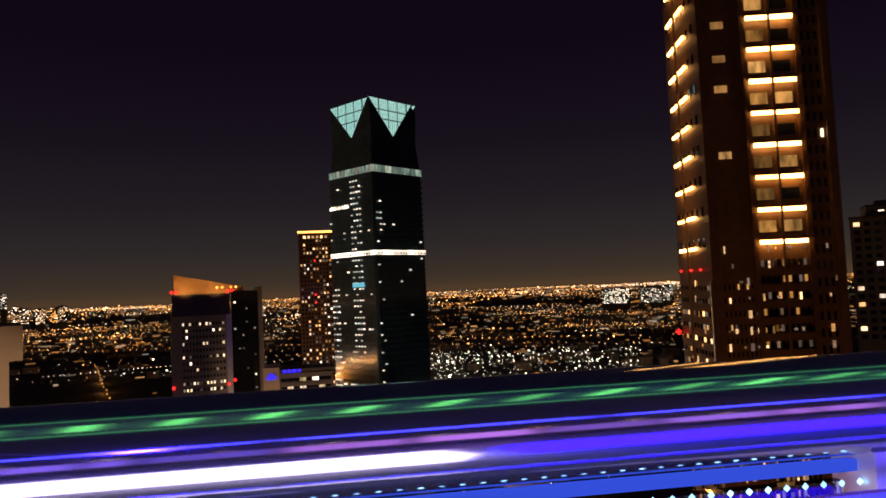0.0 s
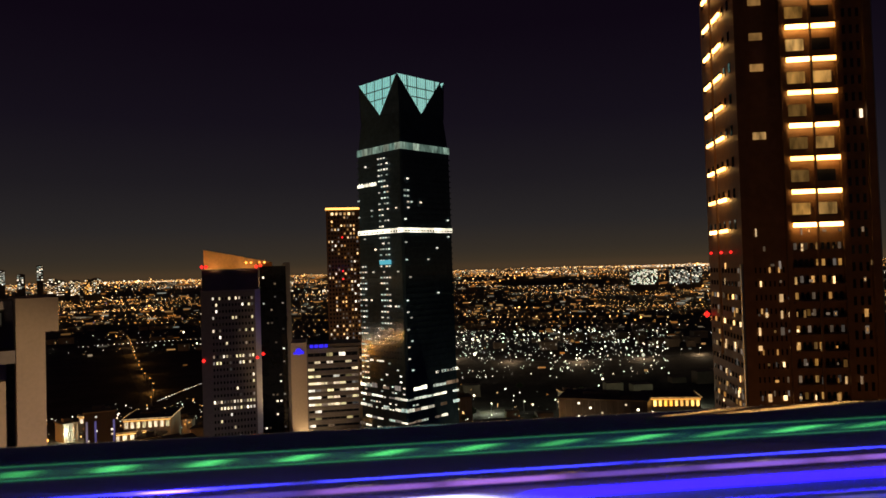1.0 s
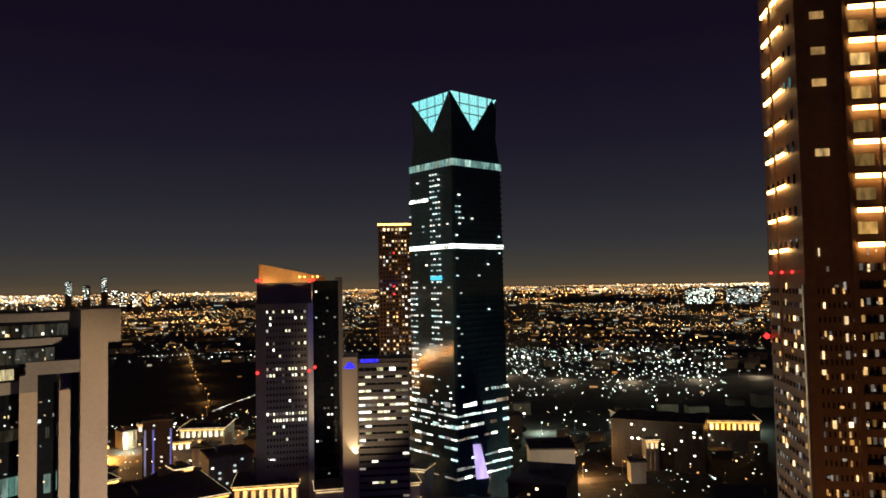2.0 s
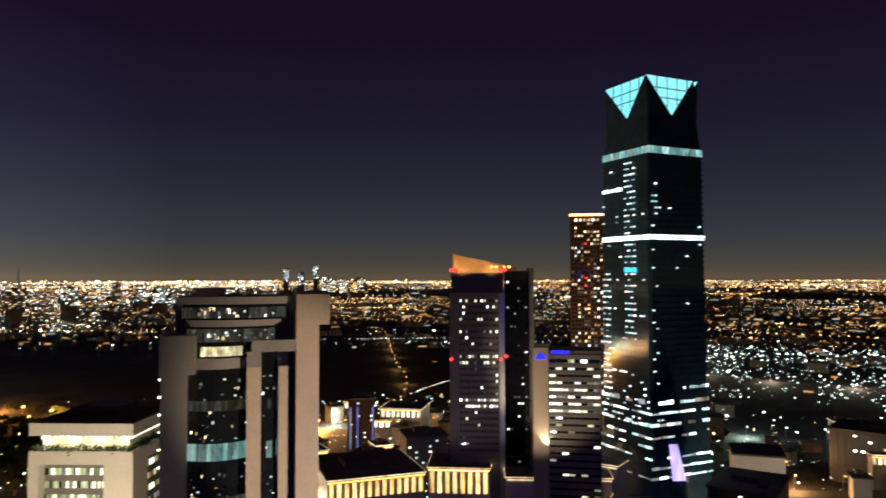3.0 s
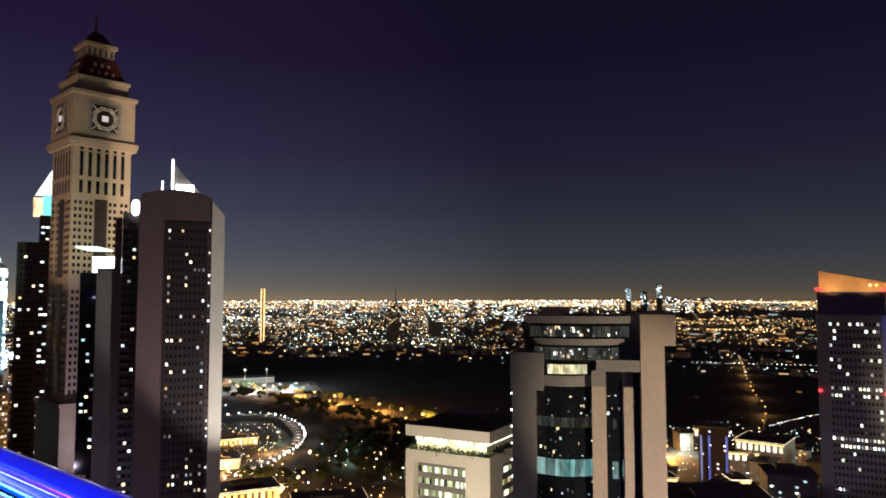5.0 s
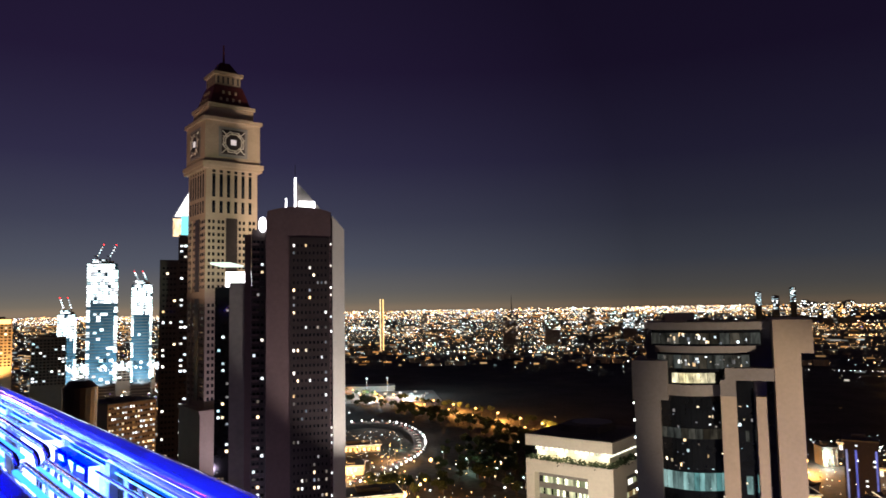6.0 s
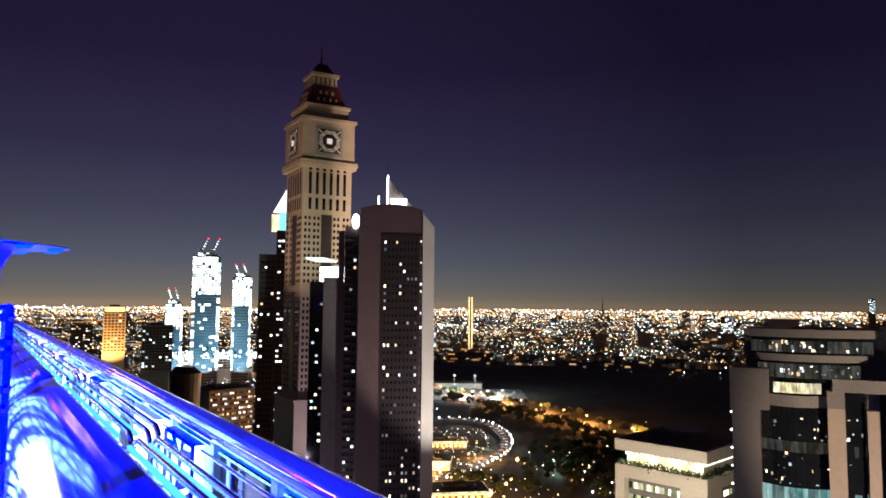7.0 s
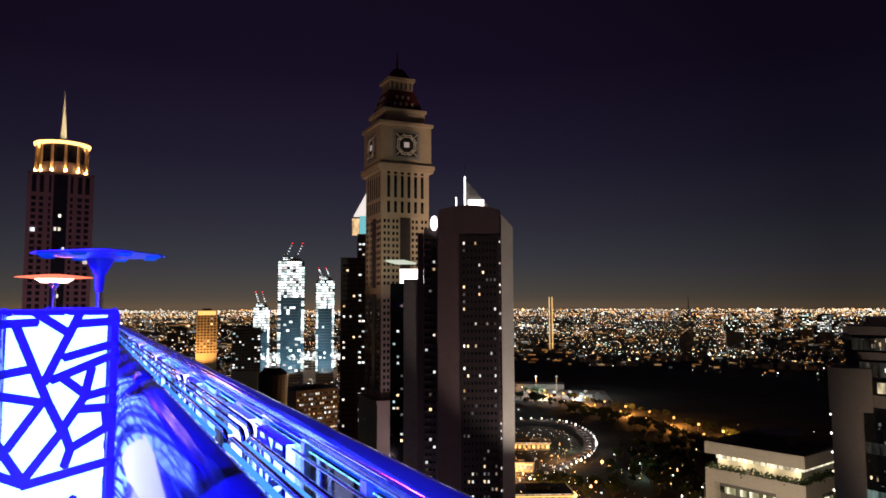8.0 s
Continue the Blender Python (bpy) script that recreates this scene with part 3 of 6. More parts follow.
def beige_building():
    """The nearest block: pale slab, stone piers and a bowed glass front."""
    d = 210
    t = thing("stone_office_block", "beige stone office block with pale slab and bowed dark glass", "building", site(36.0, d, 0))
    def X(a):
        return math.tan(radians(36.0 - a)) * d
    def Z(s):
        return EYE + s * d
    # pale slab, wider at the head
    m = Mesh().prism([(X(32.5), -1), (X(30.8), -1), (X(30.8), 26), (X(32.5), 26)], 0, Z(-0.064)).prism([(X(32.5), -1), (X(30.0), -1), (X(30.0), 26), (X(32.5), 26)], Z(-0.064), Z(-0.0235))
    part("slab", m, M_BEIGE, t, "pale beige stone slab")
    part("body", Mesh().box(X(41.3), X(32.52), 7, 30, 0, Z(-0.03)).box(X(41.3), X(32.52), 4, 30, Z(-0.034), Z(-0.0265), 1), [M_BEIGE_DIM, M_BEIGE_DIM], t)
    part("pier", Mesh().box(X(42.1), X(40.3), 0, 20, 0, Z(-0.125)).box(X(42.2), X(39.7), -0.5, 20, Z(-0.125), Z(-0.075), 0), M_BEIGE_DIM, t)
    part("pier", Mesh().box(X(36.1), X(35.05), -0.5, 3, 0, Z(-0.118)), M_BEIGE, t, "beige stone pier")
    part("pier", Mesh().box(X(33.78), X(33.1), -0.5, 3, 0, Z(-0.118)), M_BEIGE, t, "beige stone pier")
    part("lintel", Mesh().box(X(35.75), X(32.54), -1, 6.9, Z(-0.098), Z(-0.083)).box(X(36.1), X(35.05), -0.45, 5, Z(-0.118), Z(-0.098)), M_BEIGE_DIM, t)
    # bowed storeys
    def bow(a0, a1, bulge, z0, z1, mat, name, n=12, label=""):
        xs = [X(a0) + (X(a1) - X(a0)) * i / n for i in range(n + 1)]
        plan = [(x, 4.0 - bulge * math.sin(math.pi * i / n)) for i, x in enumerate(xs)] + [(xs[-1], 8.0), (xs[0], 8.0)]
        return part(name, Mesh().prism(plan, z0, z1), mat, t, label)
    bow(40.8, 33.2, 3.0, Z(-0.0565), Z(-0.036), M_GLASS, "glazing")
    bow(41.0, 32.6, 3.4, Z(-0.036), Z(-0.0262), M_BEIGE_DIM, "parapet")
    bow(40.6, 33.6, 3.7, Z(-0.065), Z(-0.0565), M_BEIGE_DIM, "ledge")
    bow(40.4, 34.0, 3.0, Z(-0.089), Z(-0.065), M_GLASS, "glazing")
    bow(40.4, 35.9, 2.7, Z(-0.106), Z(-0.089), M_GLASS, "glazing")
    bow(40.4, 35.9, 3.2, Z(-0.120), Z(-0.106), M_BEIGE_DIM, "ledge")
    bow(40.4, 35.9, 2.5, 0, Z(-0.120), M_GLASS, "curtain_wall", label="bowed dark glass curtain wall")
    for i in range(30):
        z = Z(-0.128) - 1.75 * i
        bow(40.39, 35.91, 2.53, z - 0.1, z, M_GLASS, "floor_line")
    for i in range(1, 12):
        u = i / 12
        part("mullion", Mesh().beam((X(40.4) + (X(35.9) - X(40.4)) * u, 4.0 - 2.6 * math.sin(math.pi * u), 60), (X(40.4) + (X(35.9) - X(40.4)) * u, 4.0 - 2.6 * math.sin(math.pi * u), Z(-0.120)), 0.06, 5), M_GLASS, t)
    part("curtain_wall", Mesh().box(X(35.3), X(33.9), 1.5, 7, 0, Z(-0.098)).box(X(33.0), X(32.55), 2.5, 7, 0, Z(-0.098)), M_GLASS, t)
    def belt(a0, a1, bulge, z0, z1, lamp, n, skip=()):
        for i in range(n):
            if i in skip:
                continue
            u0, u1 = i / n, (i + 0.94) / n
            xa, xb = X(a0) + (X(a1) - X(a0)) * u0, X(a0) + (X(a1) - X(a0)) * u1
            ya, yb = 4.0 - bulge * math.sin(math.pi * u0), 4.0 - bulge * math.sin(math.pi * u1)
            part("lit_window", Mesh().prism([(xa, ya - 0.12), (xb, yb - 0.12), (xb, yb + 0.1), (xa, ya + 0.1)], z0, z1), lamp, t)
    warm = glow("yellow_room", (1.0, 0.85, 0.42), 0.9, (1.0, 0.9, 0.55), 0.25, inside=0.8)
    dim = glow("dim_room", (0.9, 0.75, 0.5), 0.045, (0.7, 0.8, 0.7), 0.7, inside=0.9)
    mint = glow("mint_room", (0.3, 0.8, 0.74), 0.3, (0.6, 0.9, 0.8), 0.5, inside=0.6)
    belt(40.4, 35.9, 2.85, Z(-0.1035), Z(-0.091), warm, 9, (0, 1, 8))
    belt(40.4, 35.9, 2.65, Z(-0.174), Z(-0.161), dim, 9)
    belt(40.4, 35.9, 2.65, Z(-0.238), Z(-0.216), mint, 12)
    belt(40.4, 35.9, 2.65, Z(-0.30), Z(-0.285), dim, 9)
    belt(35.05, 33.8, 2.8, Z(-0.174), Z(-0.161), dim, 2)
    belt(35.05, 33.8, 2.8, Z(-0.238), Z(-0.216), mint, 3)
    belt(40.4, 34.0, 3.12, Z(-0.085), Z(-0.068), dim, 11)
    belt(40.8, 33.2, 3.12, Z(-0.054), Z(-0.040), dim, 11)
    # Small glowing panes set on the dark glass in place of reflections.
    for i in range(130):
        a, z = RNG.uniform(34.0, 40.2), Z(RNG.uniform(-0.36, -0.13))
        if 35.0 < a < 36.15:
            continue
        part("window_gleam", pane(RNG.choice((0.2, 0.35, 0.6)), RNG.choice((0.2, 0.4, 0.8)), RNG.choice((L_WHITE, L_WARM, L_DIMROOM, L_DIMROOM, L_COOL, L_DIMROOM)), 0.1), None, t, at=Matrix.Translation((X(a), (4.0 - 2.62 * math.sin(math.pi * (40.4 - a) / 4.5)) if a > 36.0 else 1.4, z)))
    # Glowing glints likewise on the two upper bands of glazing.
    for i in range(46):
        upper = i % 2
        a, z = RNG.uniform(34.2, 40.2), Z(RNG.uniform(-0.053, -0.041) if upper else RNG.uniform(-0.084, -0.070))
        u = (40.8 - a) / 7.6 if upper else (40.4 - a) / 6.4
        part("window_gleam", pane(RNG.choice((0.25, 0.5, 0.9)), RNG.choice((0.3, 0.6, 1.0)), RNG.choice((L_WHITE, L_WARM, L_DIMROOM, L_DIMROOM)), 0.1), None, t, at=Matrix.Translation((X(a), 4.0 - 3.2 * math.sin(math.pi * u), z)))
    part("plant_room", Mesh().box(X(39.9), X(37.8), 12, 22, Z(-0.0265), Z(-0.015)), M_WHITE, t)
    part("roof_rail", Mesh().box(X(38.2), X(32.6), 3.8, 4.1, Z(-0.0265), Z(-0.0235)), M_GREY, t)
    for i in range(6):
        part("wall_lamp", Mesh().gem((X(42.15), 0.2, Z(-0.13 - 0.022 * i)), 0.35), L_PALE, t)
    v = site(36.0, d, 0)
    # Two unseen spots added for light of unknown source on slab and piers.
    flood("block_fill_spot", v @ Vector((75, -120, 20)), v @ Vector((X(31.2), 0, 108)), 850000, (1.0, 0.79, 0.54), 24, 1.0)
    flood("pier_fill_spot", v @ Vector((-30, -130, 20)), v @ Vector((X(37), 0, 110)), 52000, (0.9, 0.88, 0.95), 46, 1.0)


beige_building()


def white_building():
    """Pale low block with a planted loggia under its roof and a lit glass bay."""
    p0, p1 = Vector((*spot(43.8, 230), 0)), Vector((*spot(50.2, 245), 0))
    yaw = math.degrees(math.atan2(p0.y - p1.y, p0.x - p1.x))
    L = (p0 - p1).length
    t = thing("loggia_building", "white stone building with lit planted roof loggia", "building", pose(p1.x, p1.y, 0, 0, 0, yaw))
    dp, top = 30.0, 110.2
    part("roof_slab", Mesh().box(0, L, 0, dp, 106.4, top - 0.3).box(0.8, L - 0.8, 0.8, dp - 0.8, top - 0.3, top, 1).box(7, L - 9, 9, dp - 8, top - 0.1, top + 2.2, 1), [M_WHITE, M_ROOF], t)
    part("roof_disc", Mesh().drum(15, 18, top + 2.2, top + 2.5, 6.5), M_GREY, t)
    part("loggia_wall", Mesh().box(2.5, L - 2.5, 3, dp - 3, 102.0, 106.4), M_WHITE, t)
    part("terrace_edge", Mesh().box(0, L, 0, dp, 98.3, 102.0), M_WHITE, t)
    part("core", Mesh().box(0.5, L - 0.5, 3, dp - 1, 0, 98.3), M_GREY, t)
    for x0, x1 in ((0, 3.0), (L - 8.4, L)):
        part("corner_pier", Mesh().box(x0, x1, 0, 9.5, 0, 98.3), M_WHITE, t)
    part("end_pier", Mesh().box(L - 3.5, L, dp - 6, dp, 0, 98.3), M_WHITE, t)
    facade(t, RNG, 3.2, L - 8.6, 2.9, 60, 97.5, 26, 10, 0.94, (L_OFFICEDIM, L_OFFICEDIM, L_OFFICEDIM, L_OFFICE, L_OFFICEDIM, L_OFFICEDIM), None, (1.0, 0.5))
    facade(t, RNG, 10, dp - 6, L - 0.4, 46, 98, 12, 14, 0.5, (L_OFFICEDIM, L_OFFICE, L_DIMROOM), None, (0.95, 0.42), side=1)
    for i in range(15):
        x = 2.8 + (L - 5.6) * i / 14
        part("loggia_lamp", Mesh().box(x - 0.5, x + 0.5, 2.55, 2.9, 104.9, 105.8), L_OFFICE, t)
    for i in range(13):
        y = 4 + (dp - 8) * i / 12
        part("loggia_lamp", Mesh().box(L - 2.45, L - 2.1, y - 0.5, y + 0.5, 104.9, 105.8), L_OFFICE, t)
    # clipped shrubs along the parapet
    for k in range(24):
        along = k < 14
        px, py = (1.4 + (L - 2.8) * k / 13, 1.1) if along else (L - 1.1, 2.8 + (dp - 5) * (k - 14) / 9)
        b = Mesh()
        for _ in range(44):
            b.gem((RNG.gauss(0, 0.62), RNG.gauss(-0.2, 0.4), RNG.gauss(0.75, 0.62)), RNG.uniform(0.2, 0.42))
        s = part("shrub", b, M_LEAF, None, at=t.matrix_basis @ Matrix.Translation((px, py, 101.6)))
        tagged(s, "dark green shrub in the roof loggia planter", "shrub", "loggia shrubs")
    v = t.matrix_basis
    flood("loggia_floodlight", v @ Vector((L * 0.5 + 22, -75, 60)), v @ Vector((L * 0.55, 0, 96)), 230000, (1.0, 0.84, 0.6), 36, 1.0)
    for k in range(4):
        bulb("loggia_light", v @ Vector((4 + (L - 8) * k / 3, 1.8, 105.6)), 850, (1.0, 0.92, 0.6), 0.3)
    flood("pier_uplight", v @ Vector((L - 5, -4, 72)), v @ Vector((L - 5, 0, 92)), 7000, (1.0, 0.85, 0.6), 90, 0.4)


white_building()


def dark_tower():
    """Rose-brown hotel tower with a pale fin and a roof mast."""
    d = 340
    t = thing("hotel_tower", "dark rose brown hotel tower with pale fin and lit mast", "tower", site(67.2, d, 4))
    def X(a):
        return math.tan(radians(67.2 - a)) * d
    b = Mesh().prism([(X(69.7), 0), (X(64.75), 0), (X(64.75), 26), (X(69.7), 26)], 0, 193)
    xs = [X(69.6) + (X(64.8) - X(69.6)) * i / 10 for i in range(11)]
    b.add([(x, y, z) for y in (0, 26) for x, z in [(xs[0], 193)] + [(xx, 193 + 5.2 * math.sin(math.pi * (0.12 + 0.76 * i / 10)) ** 0.6) for i, xx in enumerate(xs)] + [(xs[-1], 193)]],
          [tuple(range(12, -1, -1)), tuple(range(13, 26))] + [(i, i + 1, 14 + i, 13 + i) for i in range(12)])
    part("body", b, M_ROSE, t)
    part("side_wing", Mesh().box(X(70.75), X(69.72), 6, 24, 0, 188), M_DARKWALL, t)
    # Dark plate on the front stands in for the shaded recess.
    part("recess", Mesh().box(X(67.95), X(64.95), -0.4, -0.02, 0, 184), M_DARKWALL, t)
    part("fin", Mesh().prism([(X(64.73), -1), (X(63.75), 2), (X(63.75), 24), (X(64.73), 24)], 0, 188).add(
        [(X(64.73), -1, 188), (X(63.75), 2, 188), (X(63.75), 24, 188), (X(64.73), 24, 188), (X(64.73), -1, 194), (X(64.73), 24, 194)], [(0, 1, 4), (1, 2, 5, 4), (2, 3, 5)]), M_WHITE, t, "pale stone fin")
    part("column", Mesh().box(X(72.35), X(71.25), 8, 20, 0, 164), M_GREY, t, "grey stone stair column")
    part("side_block", Mesh().box(X(71.25), X(70.77), 9, 22, 0, 186), M_ROSE, t)
    part("mast", Mesh().beam((X(67.45), 8, 197), (X(67.45), 8, 213), 0.36), L_PURE, t, "white glowing roof mast")
    part("mast", Mesh().beam((X(68.15), 8, 197), (X(68.15), 8, 203), 0.28), L_PURE, t, "white glowing roof mast")
    part("mast_tip", Mesh().beam((X(67.45), 8, 213), (X(67.45), 8, 219), 0.15), M_STEEL, t)
    part("roof_sail", Mesh().add([(X(67.3), 9, 197), (X(65.2), 9, 197), (X(67.3), 9, 211), (X(67.3), 9.4, 197), (X(65.2), 9.4, 197), (X(67.3), 9.4, 211)], [(0, 1, 2), (5, 4, 3), (0, 2, 5, 3), (1, 4, 5, 2)]), M_GREY, t)
    part("roof_sign", Mesh().box(X(67.2), X(65.95), 6, 7, 197.4, 201.6), L_PURE, t, "white glowing roof box")
    part("spotlight", Mesh().drum(0, 0, -0.6, 0.6, 2.3, 2.3, 18), L_PURE, t, "round white glowing roof floodlight", at=Matrix.Translation((X(69.95), 3.0, 190)) @ Matrix.Rotation(radians(90), 4, "X") @ Matrix.Diagonal((0.75, 1.5, 1, 1)))
    facade(t, RNG, X(67.8), X(65.1), -0.45, 20, 182, 9, 48, 0.1, (L_WARM, L_WHITE, L_DIMROOM, L_DIMROOM), None, (0.42, 0.38), chance=lambda u, v: 0.09 + (0.15 if v < 0.4 else 0) + (0.16 if u < 0.1 or u > 0.9 else 0))
    facade(t, RNG, X(64.93), X(64.76), -0.05, 20, 186, 1, 50, 0.3, (L_WHITE,), None, (0.5, 0.3))
    facade(t, RNG, X(70.7), X(69.8), 5.95, 20, 184, 3, 48, 0.2, (L_WARM, L_WHITE, L_COOL, L_DIMROOM), None, (0.6, 0.35))
    for i in range(48):
        z = 20 + i * 3.42
        part("balcony", Mesh().box(X(70.72), X(70.2), 4.8, 6.1, z, z + 1.0), M_ROSE, t)
    v = t.matrix_basis
    flood("fin_floodlight", v @ Vector((60, -60, 40)), v @ Vector((X(64.2), 5, 140)), 420000, (1.0, 0.92, 0.85), 44, 1.0)
    # Fill spot added in place of the city glow on the front.
    flood("rose_fill_spot", v @ Vector((-40, -140, 30)), v @ Vector((0, 5, 130)), 60000, (0.9, 0.72, 1.0), 56, 1.0)
    # glass neighbour with a glowing roof box
    g = thing("glass_block", "narrow glass block with glowing white roof box and canopy", "building", site(72.1, 400, 0))
    def X2(a):
        return math.tan(radians(72.1 - a)) * 400
    part("body", Mesh().box(X2(73.35), X2(70.6), 0, 22, 0, 163.5), M_GLASS, g)
    part("roof_box", Mesh().box(X2(72.6), X2(70.6), 2, 12, 164, 171.5), L_PURE, g, "white glowing roof box")
    part("canopy", Mesh().prism([(X2(73.65), -14), (X2(72.3), -14), (X2(71.3), 12), (X2(72.9), 12)], 174.6, 175.6), glow("canopy_glow", (0.85, 1, 0.8), 1.2, None, 0.1), g, "glowing flat canopy")
    facade(g, RNG, X2(73.2), X2(70.8), -0.05, 10, 160, 8, 44, 0.22, (L_WHITE, L_COOL, L_DIMROOM, L_WARM, L_DIMROOM), None, (0.6, 0.36))
    flood("canopy_floodlight", g.matrix_basis @ Vector((X2(72.3), 10, 176)), g.matrix_basis @ Vector((X2(72.8), 70, 205)), 60000, (0.85, 1.0, 0.6), 100, 1.0)


dark_tower()


def clock_tower():
    """Tall sandstone clock tower, a square lantern and red mansard on top."""
    d = 490
    t = thing("clock_tower", "tall sand coloured clock tower with red mansard roof", "tower", site(72.85, d, 20) @ Matrix.Diagonal((1, 1, 0.988, 1)))
    s = 16.4
    def shell(a, z0, z1, grow=0.0):
        return Mesh().box(-a, a, -a, a, z0, z1, 0, grow)
    shaft = Mesh()
    shaft.box(-s + 0.8, s - 0.8, -s + 0.8, s - 0.8, 94, 243)
    for a in (-1, 1):
        for b in (-1, 1):
            part("corner_pier", Mesh().box(min(a * s, a * (s - 5.4)), max(a * s, a * (s - 5.4)), min(b * s, b * (s - 5.4)), max(b * s, b * (s - 5.4)), 94, 243), M_CLOCK, t)
    part("shaft", shaft, M_CLOCK, t)
    part("plinth", shell(s + 3.5, 0, 92).box(-s - 4.2, s + 4.2, -s - 4.2, s + 4.2, 92, 94), M_CLOCK, t)
    part("clock_storey", shell(s + 1.2, 246, 272), M_CLOCK, t)
    part("cornice", shell(s + 3.0, 243, 246).box(-s - 2.4, s + 2.4, -s - 2.4, s + 2.4, 241.2, 243), M_CLOCK, t)
    part("cornice", shell(s + 2.4, 272, 274.2), M_CLOCK, t)
    part("attic", shell(s - 2.0, 274.2, 282).box(-s + 1.0, s - 1.0, -s + 1.0, s - 1.0, 282, 284), M_CLOCK, t)
    part("mansard", Mesh().box(-s + 3.2, s - 3.2, -s + 3.2, s - 3.2, 284, 298, 0, 4.2), M_REDROOF, t, "dark red mansard roof")
    part("lantern", shell(8.2, 298, 305).box(-9.6, 9.6, -9.6, 9.6, 305, 307), M_CLOCK, t)
    part("spire", Mesh().box(-7.5, 7.5, -7.5, 7.5, 307, 315, 0, 4.5).box(-0.6, 0.6, -0.6, 0.6, 315, 328, 0, 0.3), M_REDROOF, t)
    for k in (0, 3):
        m = Matrix.Rotation(radians(90 * k), 4, "Z")
        y = -s - 1.2
        face = part("clock_frame", Mesh().box(-9.2, 9.2, y - 0.35, y - 0.02, 249.5, 268.5), M_BEIGE_DIM, t, at=m)
        part("clock_face", Mesh().box(-7.4, 7.4, y - 0.5, y - 0.37, 251.2, 266.8), M_DARKWALL, face)
        tracery = Mesh()
        for r in (5.6, 6.9):
            pts = [(r * math.cos(2 * math.pi * i / 8 + math.pi / 8), y - 0.8, 259 + r * math.sin(2 * math.pi * i / 8 + math.pi / 8)) for i in range(9)]
            for a, b in zip(pts, pts[1:]):
                tracery.beam(a, b, 0.36, 5)
        for i in range(8):
            a = math.pi / 4 * i
            tracery.beam((5.0 * math.cos(a), y - 0.8, 259 + 5.0 * math.sin(a)), (7.6 * math.cos(a + 0.3), y - 0.8, 259 + 7.6 * math.sin(a + 0.3)), 0.3, 5)
        for a, b in ((-7.2, -7.2), (-7.2, 7.2), (7.2, -7.2), (7.2, 7.2)):
            tracery.beam((a, y - 0.8, 259 + b), (a * 0.55, y - 0.8, 259 + b * 0.55), 0.3, 5)
        part("tracery", tracery, M_WHITE, face)
        part("clock_centre", Mesh().box(-1.7, 1.7, y - 1.1, y - 0.6, 257.3, 260.7), glow("clock_centre_glow", (1.0, 0.85, 0.75), 0.5, None, 0.1), face, "pale glowing square clock centre")
        # tall slots, then punched windows beside a dark central bay
        for i in range(6):
            x = -11.6 + 4.64 * i
            for z0, z1 in ((224, 238.5), (239.3, 241), (214, 221.5)):
                part("slot_window", pane(2.0, z1 - z0, M_GLASS, 1.0), None, t, at=m @ Matrix.Translation((x, -s + 0.38, (z0 + z1) / 2)))
        part("slot_wall", Mesh().box(-s + 0.1, s - 0.1, -s - 0.02, -s + 0.7, 211, 242), M_CLOCK, t, at=m)
        part("central_bay", Mesh().box(-3.6, 3.6, -s + 0.3, -s + 0.75, 98, 211), M_DARKWALL, t, at=m)
        for z0, z1 in ((98, 160), (166, 211)):
            grid = Mesh()
            nrow = int((z1 - z0) / 4.05)
            for r in range(nrow):
                for x in (-14.2, -11.6, 11.6, 14.2, -8.0, -5.4, 5.4, 8.0):
                    yy = -s if abs(x) > 11 else -s + 0.8
                    grid.box(x - 0.75, x + 0.75, yy - 0.08, yy + 0.1, z0 + r * 4.05 + 0.9, z0 + r * 4.05 + 3.0)
            tagged(part("window_grid", grid, M_GLASS, t, at=m), kind="stuff")
        part("string_course", Mesh().box(-s - 0.3, s + 0.3, -s - 0.35, -s + 0.85, 161, 165), M_CLOCK, t, at=m)
        for r, n in ((287, 4), (292, 3)):
            for i in range(n):
                x, yy = (i - (n - 1) / 2) * 4.0, -s + 3.2 + 4.2 * (r - 284) / 14
                part("dormer", pane(1.2, 2.0, M_CLOCK, 1.5), None, t, at=m @ Matrix.Translation((x, yy + 0.25, r + 1.0)))
        for i in range(5):
            part("lantern_opening", pane(1.2, 4.5, M_DARKWALL, 0.2), None, t, at=m @ Matrix.Translation((-6.4 + 3.2 * i, -8.2, 301.75)))
    for k in range(9):
        part("window", pane(1.6, 2.0, L_WARM), None, t, at=Matrix.Translation((RNG.choice((-14.2, 14.2, -11.6)), -s - 0.1, RNG.randrange(12) * 4.05 + 50)))
    v = t.matrix_basis
    flood("clock_floodlight", v @ Vector((10, -150, 120)), v @ Vector((2, 0, 245)), 900000, (1.0, 0.77, 0.52), 46, 1.0)
    # Low spot added in place of street glow on the lower shaft.
    flood("clock_street_glow", v @ Vector((20, -90, 15)), v @ Vector((0, -10, 120)), 260000, (0.85, 0.75, 1.0), 60, 1.0)
    flood("clock_side_floodlight", v @ Vector((-140, -60, 120)), v @ Vector((0, 0, 235)), 400000, (1.0, 0.7, 0.5), 46, 1.0)


clock_tower()


